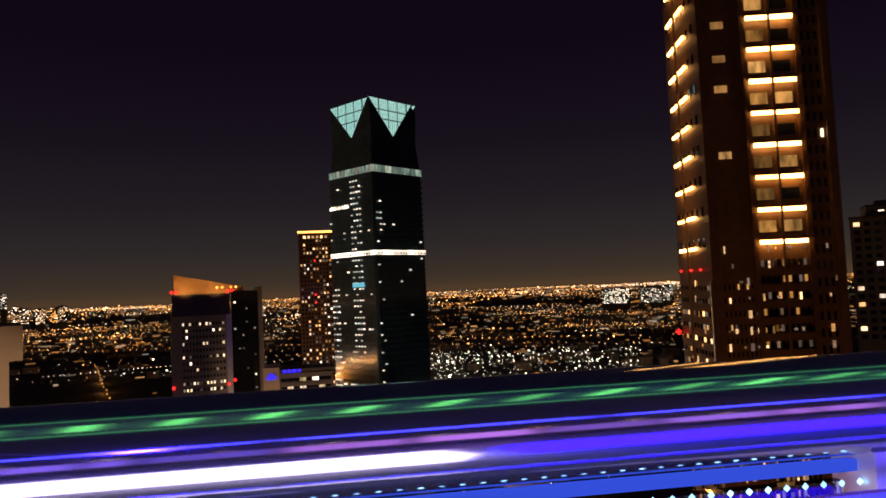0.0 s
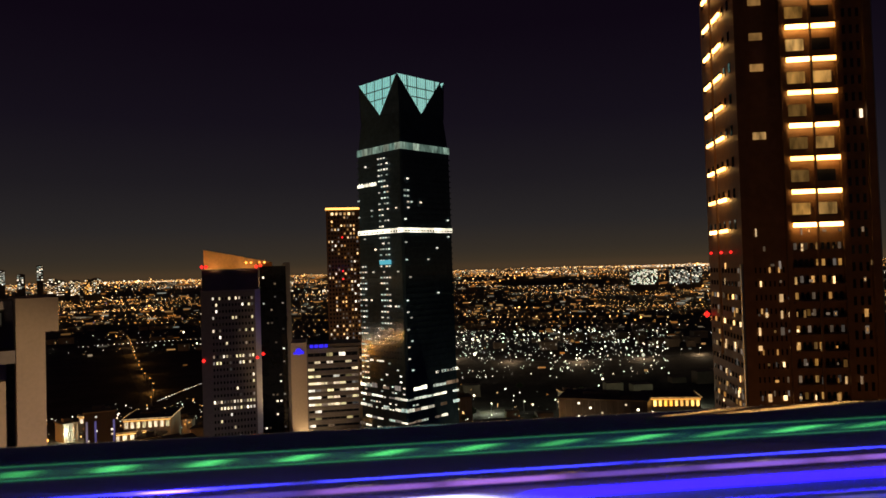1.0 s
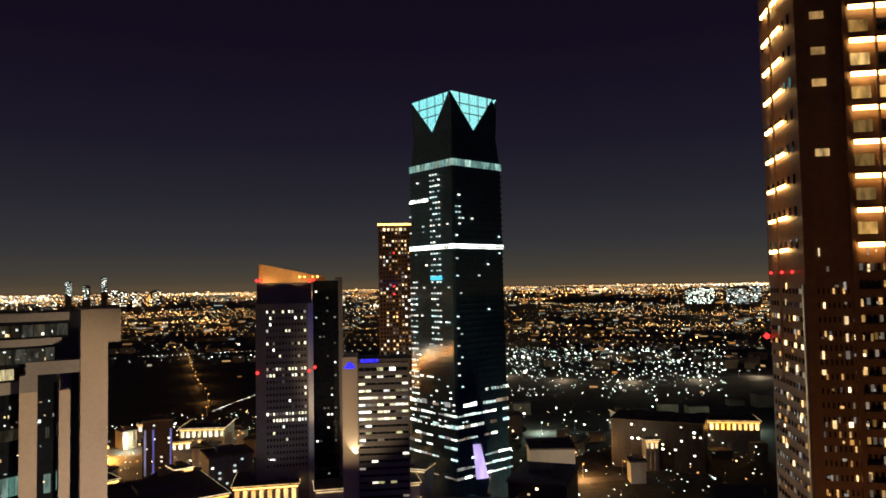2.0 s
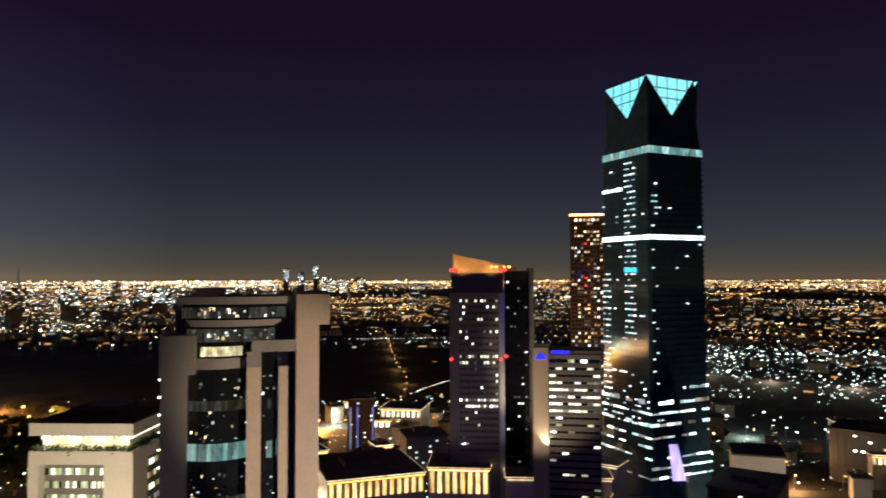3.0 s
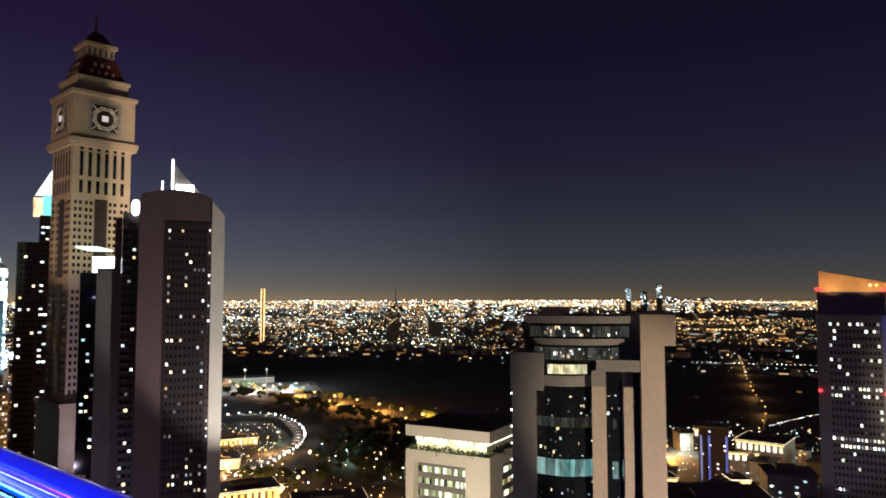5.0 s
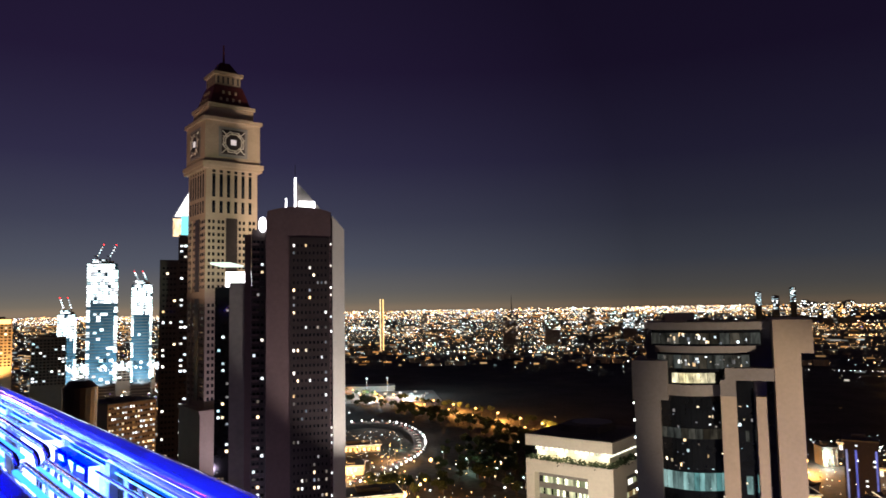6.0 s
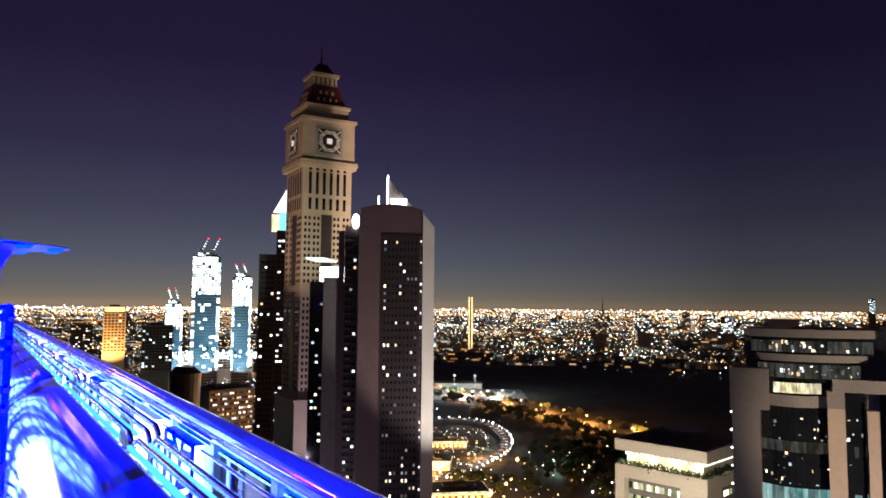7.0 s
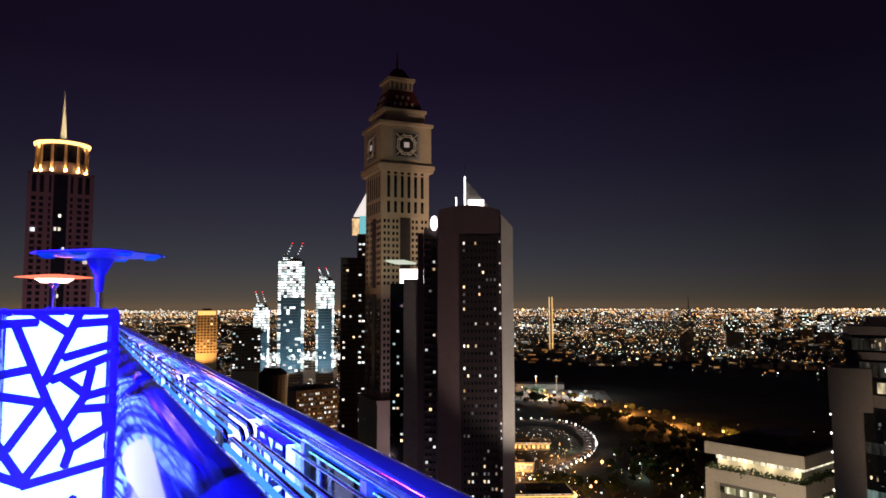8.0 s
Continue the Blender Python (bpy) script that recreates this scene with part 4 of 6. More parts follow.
def spike_tower():
    d = 560
    t = thing("spike_tower", "dark tower with white lit spike and cyan lantern", "tower", site(76.1, d, 0))
    def X(a):
        return math.tan(radians(76.1 - a)) * d
    part("body", Mesh().box(X(77.15), X(75.9), 0, 22, 0, 188).box(X(75.9) + 0.02, X(74.6), 0, 22, 0, 206), M_DARKWALL, t)
    part("lantern", Mesh().box(X(76.3), X(75.75), 2, 12, 206, 218), L_WARM, t)
    part("lantern", Mesh().box(X(75.73), X(75.0), 2, 12, 206, 220), L_CYAN, t)
    part("spike", Mesh().add([(X(76.2), 4, 220), (X(75.0), 4, 220), (X(75.0), 4, 242), (X(76.2), 8, 220), (X(75.0), 8, 220), (X(75.0), 8, 242)], [(0, 1, 2), (5, 4, 3), (0, 2, 5, 3), (1, 4, 5, 2), (0, 3, 4, 1)]), glow("spike_glow", (1, 0.97, 0.9), 1.6, None, 0.1), t, "white glowing spike")
    facade(t, RNG, X(77.0), X(76.0), -0.05, 30, 184, 4, 40, 0.10, (L_WHITE, L_WARM), None, (0.6, 0.4))
    facade(t, RNG, X(75.8), X(75.0), -0.05, 30, 200, 3, 44, 0.3, (L_WHITE,), None, (0.7, 0.35))


spike_tower()


def crown_tower():
    d = 500
    t = thing("crown_tower", "rose stone tower with gold lit colonnade crown and spire", "tower", site(96.65, d, 0))
    w = 35.5
    part("body", Mesh().box(-w / 2, w / 2, 0, 34, 0, 232), M_ROSE, t)
    for i in range(8):
        x = -w / 2 + 0.8 + (w - 1.6) * i / 7
        if 3 <= i <= 4:
            continue
        part("rib", Mesh().box(x - 0.8, x + 0.8, -0.6, 0.0, 0, 231), M_ROSE, t)
    part("central_bay", Mesh().box(-4, 3.5, -0.15, -0.02, 0, 231), M_GLASS, t)
    facade(t, RNG, -w / 2 + 1.6, -4.5, -0.05, 120, 218, 3, 26, 0.015, (L_WHITE,), None, (0.62, 0.6))
    facade(t, RNG, 4.2, w / 2 - 1.6, -0.05, 120, 218, 3, 26, 0.015, (L_WHITE,), None, (0.62, 0.6))
    facade(t, RNG, -w / 2 + 1.6, -4.5, -0.05, 219.5, 230.5, 3, 1, 0, (L_WHITE,), None, (0.62, 0.95))
    facade(t, RNG, 4.2, w / 2 - 1.6, -0.05, 219.5, 230.5, 3, 1, 0, (L_WHITE,), None, (0.62, 0.95))
    facade(t, RNG, -3.6, 3.2, -0.2, 120, 228, 3, 27, 0.12, (L_WHITE,), None, (0.6, 0.5))
    part("drum", Mesh().drum(0, 16, 232, 251.5, 12.4), M_GLASS, t, smooth=False)
    part("drum_base", Mesh().drum(0, 16, 232, 239.5, 13.6, n=32), M_ROSE, t)
    for i in range(12):
        a = 2 * math.pi * (i + 0.25) / 12
        x, y = 14.2 * math.cos(a), 16 + 14.2 * math.sin(a)
        part("column", Mesh().drum(x, y, 233, 250.5, 0.95, 0.7, 8), material("gilt_column", (0.7, 0.5, 0.25), 0.5) if i == 0 else bpy.data.materials["gilt_column"], t)
        if y < 16:
            part("column_lamp", Mesh().gem((x, y - 1.6, 234), 1.2), L_GOLD, t)
            bulb("column_light", t.matrix_basis @ Vector((x * 1.08, 16 + (y - 16) * 1.12, 236.0)), 1100, (1.0, 0.62, 0.25), 0.3)
    part("ring", Mesh().drum(0, 16, 250.9, 252.3, 15.6, 15.9, 40), L_AMBER, t, "gold glowing ring cornice")
    part("ring_roof", Mesh().drum(0, 16, 252.3, 254, 14.5, 10, 40), M_DARKWALL, t)
    part("spire", Mesh().drum(0, 16, 253.9, 287, 2.2, 0.1, 8), M_WHITE, t, "pale lit needle spire")
    v = t.matrix_basis
    flood("spire_floodlight", v @ Vector((6, -4, 255)), v @ Vector((0, 16, 268)), 60000, (1.0, 0.85, 0.55), 60, 0.5)
    # Unseen fill spot added to lift the dark shaft.
    flood("tower_fill_spot", v @ Vector((-30, -150, 30)), v @ Vector((0, 0, 190)), 1000000, (0.9, 0.55, 0.75), 40, 1.0)


crown_tower()


def building_site(a0, a1, d, top, crane_top, lean=1):
    """Concrete tower under construction, floodlit upper floors, two cranes."""
    w = width(a0, a1, d)
    t = thing("construction_tower", "tower under construction with floodlit floors and cranes", "tower", site((a0 + a1) / 2, d, 0), "construction towers")
    part("core", Mesh().box(-w / 2 + 2, w / 2 - 2, 2, w - 2, 0, top), M_DARKWALL, t)
    n = int(top / 5.2)
    for i in range(n):
        z = i * 5.2
        part("floor_slab", Mesh().box(-w / 2, w / 2, 0, w, z, z + 0.8), M_GREY, t)
    chance = lambda u, v: 0.97 if v > 0.68 and (0.05 < u < 0.95 or v < 0.94) else (0.8 if (u < 0.1 or u > 0.9) else (0.5 if 0.54 < v < 0.58 and 0.2 < u < 0.8 else 0.05))
    facade(t, RNG, -w / 2 + 0.5, w / 2 - 0.5, 0.1, 30, top - 1, 9, int((top - 30) / 5.2), 0, (L_SITE, L_SITE, L_SITE, L_GREENISH), M_TEAL, (0.95, 0.74), chance=chance)
    # formwork of the next storeys
    part("formwork", Mesh().box(-w * 0.34, w * 0.16, 3, w * 0.8, top, top + 7).box(-w * 0.2, w * 0.36, 5, w * 0.8, top, top + 4), M_GREY, t)
    facade(t, RNG, -w * 0.33, w * 0.15, 2.9, top + 0.6, top + 6.6, 5, 2, 0.8, (L_SITE,), M_TEAL, (0.8, 0.6))
    flood("site_floodlight", t.matrix_basis @ Vector((0, -60, 20)), t.matrix_basis @ Vector((0, 0, 90)), 900000, (0.6, 0.9, 1.0), 90, 2.0)
    for k, x in enumerate((-w * 0.18, w * 0.22)):
        c = Mesh().beam((x, 6, top), (x, 6, top + (crane_top - top) * 0.35), 0.9)
        tip = (x + lean * w * 0.22, 6, crane_top)
        c.beam((x, 6, top + (crane_top - top) * 0.3), tip, 0.7).beam((x, 6, top + (crane_top - top) * 0.3), (x - w * 0.1, 6, top + (crane_top - top) * 0.38), 0.9)
        cr = thing("tower_crane", "steel crane with lamps on a tower under construction", "crane", t.matrix_basis.copy(), "cranes")
        part("boom", c, M_STEEL, cr)
        for i in range(5):
            f = (i + 0.5) / 5
            part("lamp", Mesh().gem((x + (tip[0] - x) * f, 5, top + (crane_top - top) * (0.3 + 0.7 * f)), 1.4), L_RED if i == 4 else L_SITE, cr)


building_site(79.85, 81.85, 1400, 236, 271)
building_site(77.6, 79.0, 1400, 200, 224, -1)
building_site(82.4, 83.6, 1450, 150, 180, -1)
site_podium = thing("site_podium", "floodlit podium of the building site", "building", site(80.9, 1480, 0))
part("body", Mesh().box(-98, 92, 0, 120, 0, 56), M_WHITE, site_podium)
facade(site_podium, RNG, -96, 90, -0.1, 26, 55, 24, 6, 0.5, (L_SITE, L_GREENISH, L_PALE), None, (0.8, 0.5))
yard = Mesh()
for k in range(260):
    a_, r_ = RNG.uniform(76.8, 84.6), RNG.uniform(1380, 1490)
    yard.gem((*spot(a_, r_), RNG.uniform(52, 62)), RNG.uniform(1.0, 3.2))
tagged(part("site_lights", yard, L_SITE), "dense white floodlights of the building site", "lights", kind="stuff")


# ---------------------------------------------------------------- middle-distance buildings
def block(name, label, a0, a1, d, top, wall, lamps, lit, floor=3.8, col=4.0, twist=0.0, fill=(0.6, 0.5), depth=None, group=""):
    w = width(a0, a1, d)
    dp = depth or w * 0.8
    t = thing(name, label, "building", site((a0 + a1) / 2, d, twist), group)
    part("body", Mesh().box(-w / 2, w / 2, 0, dp, 0, top), wall, t)
    part("roof", Mesh().box(-w / 2 - 0.3, w / 2 + 0.3, -0.3, dp + 0.3, top + 0.02, top + 0.9).box(-w / 4, w / 5, dp * 0.3, dp * 0.7, top + 0.9, top + 3.2), M_ROOF, t)
    facade(t, RNG, -w / 2 + 0.8, w / 2 - 0.8, -0.05, max(3, top - 60), top - 1, max(2, int(w / col)), max(1, int((min(top, 63) - 3) / floor)), lit, lamps, None, fill)
    return t


t = block("gilt_block", "office block floodlit gold from below", 86.15, 87.6, 1100, 145, M_CLOCK, (L_AMBERROOM, L_WARM), 0.14)
part("crest", Mesh().box(-12, 12, -0.5, 0.5, 139, 145), L_AMBER, t, "gold glowing crest")
flood("gilt_floodlight", t.matrix_basis @ Vector((-14, -34, 66)), t.matrix_basis @ Vector((0, 0, 105)), 480000, (1.0, 0.55, 0.15), 80)
block("slab_block", "dark slab block with scattered lit windows", 83.0, 85.1, 1080, 120, M_DARKWALL, (L_WHITE, L_COOL), 0.16, group="far blocks")
block("slab_block", "dark slab block with scattered lit windows", 88.2, 89.6, 1500, 110, M_DARKWALL, (L_WHITE, L_WARM), 0.2, group="far blocks")
block("hotel_block", "long low hotel block with rows of warm windows", 77.0, 80.6, 700, 74, M_BROWN, (L_WARM, L_AMBERROOM, L_DIMROOM, L_WHITE), 0.55, 4.4, 2.4, 30, (0.55, 0.36))
part("dark_dome", Mesh().drum(0, 0, 0, 95, 11, 12.5, 20).drum(0, 0, 95, 100, 12.5, 7, 20), M_DARKWALL, thing("round_tower", "dark round tower with flared head", "tower", site(82.1, 640, 0)))
block("slab_block", "grey tower with a few white lights", -28.2, -32.0, 420, 176, M_GREY, (L_WHITE, L_WARM), 0.12, group="far blocks")
t = block("slab_block", "grey tower with a few white lights", -29.2, -32.0, 430, 182, M_GREY, (L_WHITE,), 0.3, group="far blocks", twist=10)
for az, d, wdt, top, lamp in ((33.3, 3600, 26, 190, L_COOL), (32.2, 3600, 30, 172, L_COOL), (31.1, 3500, 24, 205, L_COOL), (30.4, 3400, 36, 150, L_WARM), (29.9, 3400, 30, 142, L_WARM), (29.0, 3300, 34, 140, L_WARM),
                              (27.7, 3300, 34, 146, L_WARM), (28.2, 3300, 26, 142, L_AMBER), (-12.0, 3000, 60, 118, L_GREENISH), (-12.9, 3000, 60, 118, L_GREENISH), (-15.0, 3100, 80, 112, L_COOL), (-16.2, 3100, 40, 120, L_COOL)):
    t = block("far_tower", "distant tower with lit windows near the horizon", az - width(0, 0, 1) - math.degrees(wdt / 2 / d), az + math.degrees(wdt / 2 / d), d, top, M_DARKWALL, (lamp, lamp, L_PALE), 0.55, 5, 6, group="distant towers", fill=(0.65, 0.45))
sky_rng = random.Random(11)
for k in range(34):
    az, d = sky_rng.choice((sky_rng.uniform(34, 64), sky_rng.uniform(34, 64), sky_rng.uniform(84, 100), sky_rng.uniform(8, 26))), sky_rng.uniform(2500, 3500)
    wdt, top = sky_rng.uniform(22, 60), 40 + 75 * sky_rng.random() ** 1.5 + (d - 2500) * 0.03
    block("far_tower", "distant block with lit windows near the horizon", az - math.degrees(wdt / 2 / d), az + math.degrees(wdt / 2 / d), d, top, M_HOUSE, sky_rng.choice(((L_COOL, L_PALE), (L_WARM, L_PALE), (L_GREENISH, L_WARM), (L_DIMROOM, L_WARM))), 0.5, 6, 7, group="distant towers", fill=(0.6, 0.4))
t = thing("portal_tower", "distant slim portal tower outlined in warm light", "tower", site(61.0, 2600, 0))
part("leg", Mesh().box(-6.5, -3, 0, 10, 0, 180), L_WARM, t)
part("leg", Mesh().box(3, 6.5, 0, 10, 0, 180), L_AMBER, t)
part("bridge", Mesh().box(-2.98, 2.98, 1, 9, 20, 178), M_DARKWALL, t)
t = thing("radio_mast", "distant dark lattice radio mast", "mast", site(51.0, 3200, 0))
part("pole", Mesh().box(-6, 6, -6, 6, 0, 150, 0, 4).box(-2, 2, -2, 2, 150, 195, 0, 1.5), M_GREY, t)


L_COLONNADE = glow("colonnade_glow", (1.0, 0.58, 0.18), 1.7, (1.0, 0.68, 0.28), 0.4, inside=0.3)
L_BLUEWALL = glow("blue_wall_wash", (0.25, 0.25, 0.9), 0.7, (0.6, 0.6, 1.0), 0.5, inside=0.2)
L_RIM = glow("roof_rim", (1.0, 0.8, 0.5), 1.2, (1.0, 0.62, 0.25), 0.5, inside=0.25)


# low roofs in the foreground city, gold lit colonnades
def low_house(a0, a1, d, depth, top, twist=0.0, lamp=None, gold=True, label="low flat-roofed building with warm lit colonnade", tall=5, wall=None):
    w, lamp, wall = width(a0, a1, d), lamp or L_COLONNADE, wall or M_DARKWALL
    t = thing("low_building", label, "building", site((a0 + a1) / 2, d, twist), "low city buildings")
    part("wall", Mesh().box(-w / 2, w / 2, 0, depth, 0, top), M_WHITE if gold else wall, t)
    part("roof", Mesh().box(-w / 2 - 1, w / 2 + 1, -1, depth + 1, top + 0.02, top + 1.2).box(-w / 4, w / 6, depth * 0.4, depth * 0.7, top + 1.2, top + 4).box(w / 5, w / 3, depth * 0.2, depth * 0.4, top + 1.2, top + 2.6), M_ROOF, t)
    n = max(3, int(w / 4.5))
    for i in range(n):
        x = -w / 2 + w * (i + 0.5) / n
        if tall and not gold:
            for j in range(int(top / 5)):
                if RNG.random() < 0.16:
                    part("window", pane(1.6, 1.3, lamp), None, t, at=Matrix.Translation((x, -0.1, top - 3 - 3.6 * j)))
        elif tall:
            part("window", pane(w / n * 0.5, min(tall, top * 0.6), lamp), None, t, at=Matrix.Translation((x, -0.1, top - 1.8 - min(tall, top * 0.6) / 2)))
        part("pilaster", Mesh().box(x - w / n * 0.5, x - w / n * 0.32, -0.7, 0, 0, top), M_WHITE if gold else wall, t)
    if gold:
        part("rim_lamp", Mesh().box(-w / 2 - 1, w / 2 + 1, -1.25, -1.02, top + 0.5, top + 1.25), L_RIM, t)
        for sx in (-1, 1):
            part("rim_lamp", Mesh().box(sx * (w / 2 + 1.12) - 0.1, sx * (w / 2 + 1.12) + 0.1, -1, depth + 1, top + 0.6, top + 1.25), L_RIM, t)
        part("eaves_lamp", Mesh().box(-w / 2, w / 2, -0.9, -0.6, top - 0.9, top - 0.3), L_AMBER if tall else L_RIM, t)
    return t


low_house(22.6, 30.2, 452, 62, 30, 14, tall=9)
low_house(17.8, 22.5, 462, 34, 32, -4, tall=13)
low_house(8.6, 16.5, 452, 40, 30, 6, L_OFFICE, True, "low flat-roofed hall with pale lit roof edge", 0)
low_house(8.0, 15.0, 486, 16, 33, -24, L_OFFICE, True, "low flat-roofed hall with pale lit roof edge", 0)
low_house(1.5, 9.2, 415, 36, 21, -5, L_OFFICE, True, "low flat-roofed hall with pale lit roof edge", 0)
low_house(-2.5, 2.0, 450, 46, 31, -12, L_WARM, False, "dark low building with rooftop plant")
low_house(46.5, 52.5, 440, 40, 16, -8, None, True, "low flat-roofed hall with pale lit roof edge", 0)
low_house(52.8, 58.5, 500, 44, 12, 6, None, True, "low flat-roofed hall with pale lit roof edge", 0)
low_house(59.5, 64.0, 560, 30, 12, 10, L_AMBER, True)
low_house(30.0, 33.6, 520, 30, 30, 20, L_WARM, True)
low_house(61.2, 65.4, 790, 26, 7, 4, L_AMBER, True, tall=3)
low_house(62.5, 66.5, 690, 22, 8, -6, L_OFFICE, True, "low flat-roofed hall with pale lit roof edge", 3)
town = random.Random(31)
for k in range(26):
    a_, d_ = (town.uniform(17.5, 33.5), town.uniform(500, 820)) if k < 17 else (town.uniform(-14, 8), town.uniform(520, 800))
    lamp_ = town.choice((L_OFFICE, L_WHITE, L_WARM, L_COLONNADE, L_BLUEWALL))
    low_house(a_, a_ + town.uniform(0.9, 2.0), d_, town.uniform(12, 24), town.uniform(9, 24), town.uniform(-30, 30), lamp_, k % 3 == 0, "small flat-roofed city building with a few lit windows", 4, town.choice((M_WHITE, M_HOUSE, M_GREY)))
t = low_house(26.6, 28.6, 640, 20, 46, 0, L_WHITE, False, "narrow building with glowing strips for its blue light")
# Glowing strips stand in for blue light on the wall.
for x in (-10, -4, 9):
    part("light_strip", Mesh().box(x, x + 1.4, -1.0, -0.75, 4, 40), L_BLUEWALL, t, "pale blue glowing strip")
low_house(23.0, 26.2, 690, 40, 28, -14, L_OFFICE, True)
low_house(21.0, 24.2, 508, 24, 42, 12, L_COOL, False, "grey podium with glazed front", 5, M_GREY)
low_house(-3.2, 0.2, 560, 34, 27, 6, L_PALE, False, "pale low building with blank wall", 0, M_WHITE)
low_house(-12.4, -5.8, 620, 40, 38, -8, L_PALE, False, "dark building under scaffolding")
low_house(-16.2, -10.8, 700, 30, 26, 10, L_AMBER, True)
low_house(-27.0, -13.0, 300, 30, 66, 8, L_WARM, False, "dark flat podium roof below the tower")


# ---------------------------------------------------------------- roads, lamps, lights of the city
def band(name, label, pts, w, z, mat):
    m = Mesh()
    P = [Vector((*spot(a, d), z)) for a, d in pts]
    fine = []
    for i in range(len(P) - 1):
        p0, p1, p2, p3 = P[max(i - 1, 0)], P[i], P[i + 1], P[min(i + 2, len(P) - 1)]
        for k in range(8):
            s = k / 8
            fine.append(0.5 * ((2 * p1) + (p2 - p0) * s + (2 * p0 - 5 * p1 + 4 * p2 - p3) * s * s + (3 * p1 - p0 - 3 * p2 + p3) * s ** 3))
    fine.append(P[-1])
    for i, p in enumerate(fine):
        q = fine[min(i + 1, len(fine) - 1)] - fine[max(i - 1, 0)]
        side = Vector((-q.y, q.x, 0)).normalized() * w / 2
        m.v += [tuple(p + side), tuple(p - side)]
    for i in range(len(fine) - 1):
        m.f.append((2 * i, 2 * i + 1, 2 * i + 3, 2 * i + 2))
        m.m.append(0)
    tagged(part(name, m, mat), label, "road", kind="structure")
    return fine


def along(path, step, off=0.0):
    out, left = [], 0.0
    for a, b in zip(path, path[1:]):
        n = (b - a).length
        u = left
        while u < n:
            side = Vector((-(b - a).y, (b - a).x, 0)).normalized() * off
            out.append(a + (b - a) * (u / n) + side)
            u += step
        left = u - n
    return out


def lamp_mesh(h=11.0):
    return Mesh().beam((0, 0, 0), (0, 0, h), 0.16, 6).beam((0, 0, h), (1.6, 0, h + 0.5), 0.1, 5).data("pole", M_STEEL)


POLE = lamp_mesh()


def street_lamps(points, mat, r, group, label, lights=0, watts=0, colour=(1, 0.5, 0.12)):
    head = Mesh().drum(1.6, 0, 10.3, 10.3 + r * 0.6, r * 0.75, r * 0.3, 8).drum(1.6, 0, 10.3 - r * 0.6, 10.3, r * 0.3, r * 0.75, 8).data("lamp_head", mat)
    for i, p in enumerate(points):
        t = thing("street_lamp", label, "lamp", pose(p.x, p.y, p.z, 0, 0, RNG.uniform(0, 360)), group)
        part("pole", POLE, None, t)
        part("lamp_head", head, None, t)
        if lights and i % lights == 0:
            bulb("street_light", (p.x, p.y, p.z + 9), watts, colour, 0.6)


highway = band("road", "highway lit by orange street lamps", [(76, 1500), (66, 1330), (60, 1180), (54, 1000), (48.5, 860), (42, 760), (30, 720)], 34, 0.15, M_ROAD)
street_lamps(along(highway, 52, 17), L_AMBER, 2.1, "highway lamps", "orange street lamp beside the highway", 2, 260000, (1, 0.42, 0.08))
street_lamps(along(highway, 60, -17), L_AMBER, 1.8, "highway lamps", "orange street lamp beside the highway")
loop = band("road", "curved ramp with white lights", [(66, 905), (63, 955), (60.4, 940), (58.6, 860), (58.4, 770), (60, 700), (63, 640), (68, 600)], 12, 6.0, M_ROAD)
kerb = Mesh()
for p in along(loop, 11, 7):
    kerb.gem((p.x, p.y, p.z + 1.5), RNG.uniform(0.8, 1.5))
for p in along(loop, 90, 0):
    bulb("ramp_light", (p.x, p.y, p.z + 12), 11000, (1.0, 0.92, 0.78), 0.6)
tagged(part("ramp_lights", kerb, L_PALE), "row of white lights along the curved ramp", "lights", kind="stuff")
street = band("road", "dim city street between low buildings", [(26, 1900), (25.4, 1300), (24.6, 1000), (25.5, 800), (24.6, 640), (22.8, 540)], 16, 0.2, M_ROAD)
street_lamps(along(street, 55, 8), L_AMBER, 1.0, "street lamps", "small orange street lamp", 3, 9000)
green = band("road", "park road with greenish lamps", [(60, 800), (55, 690), (50, 610), (44, 560)], 10, 0.18, M_ROAD)
street_lamps(along(green, 42, 5), L_GREENISH, 0.9, "park lamps", "greenish street lamp among trees", 3, 7000, (0.6, 1.0, 0.7))
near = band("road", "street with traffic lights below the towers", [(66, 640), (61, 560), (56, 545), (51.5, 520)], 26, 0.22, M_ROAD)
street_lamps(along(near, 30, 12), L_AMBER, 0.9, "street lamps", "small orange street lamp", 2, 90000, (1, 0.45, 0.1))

# Street added to carry bulbs that light the ground inside the ramp orange.
inner = band("road", "added lit street inside the curved ramp", [(68, 850), (64, 820), (60.8, 760), (62, 700), (66, 670)], 16, 0.2, M_ROAD)
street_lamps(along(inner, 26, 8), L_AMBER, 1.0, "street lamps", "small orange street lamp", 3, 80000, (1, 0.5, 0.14))

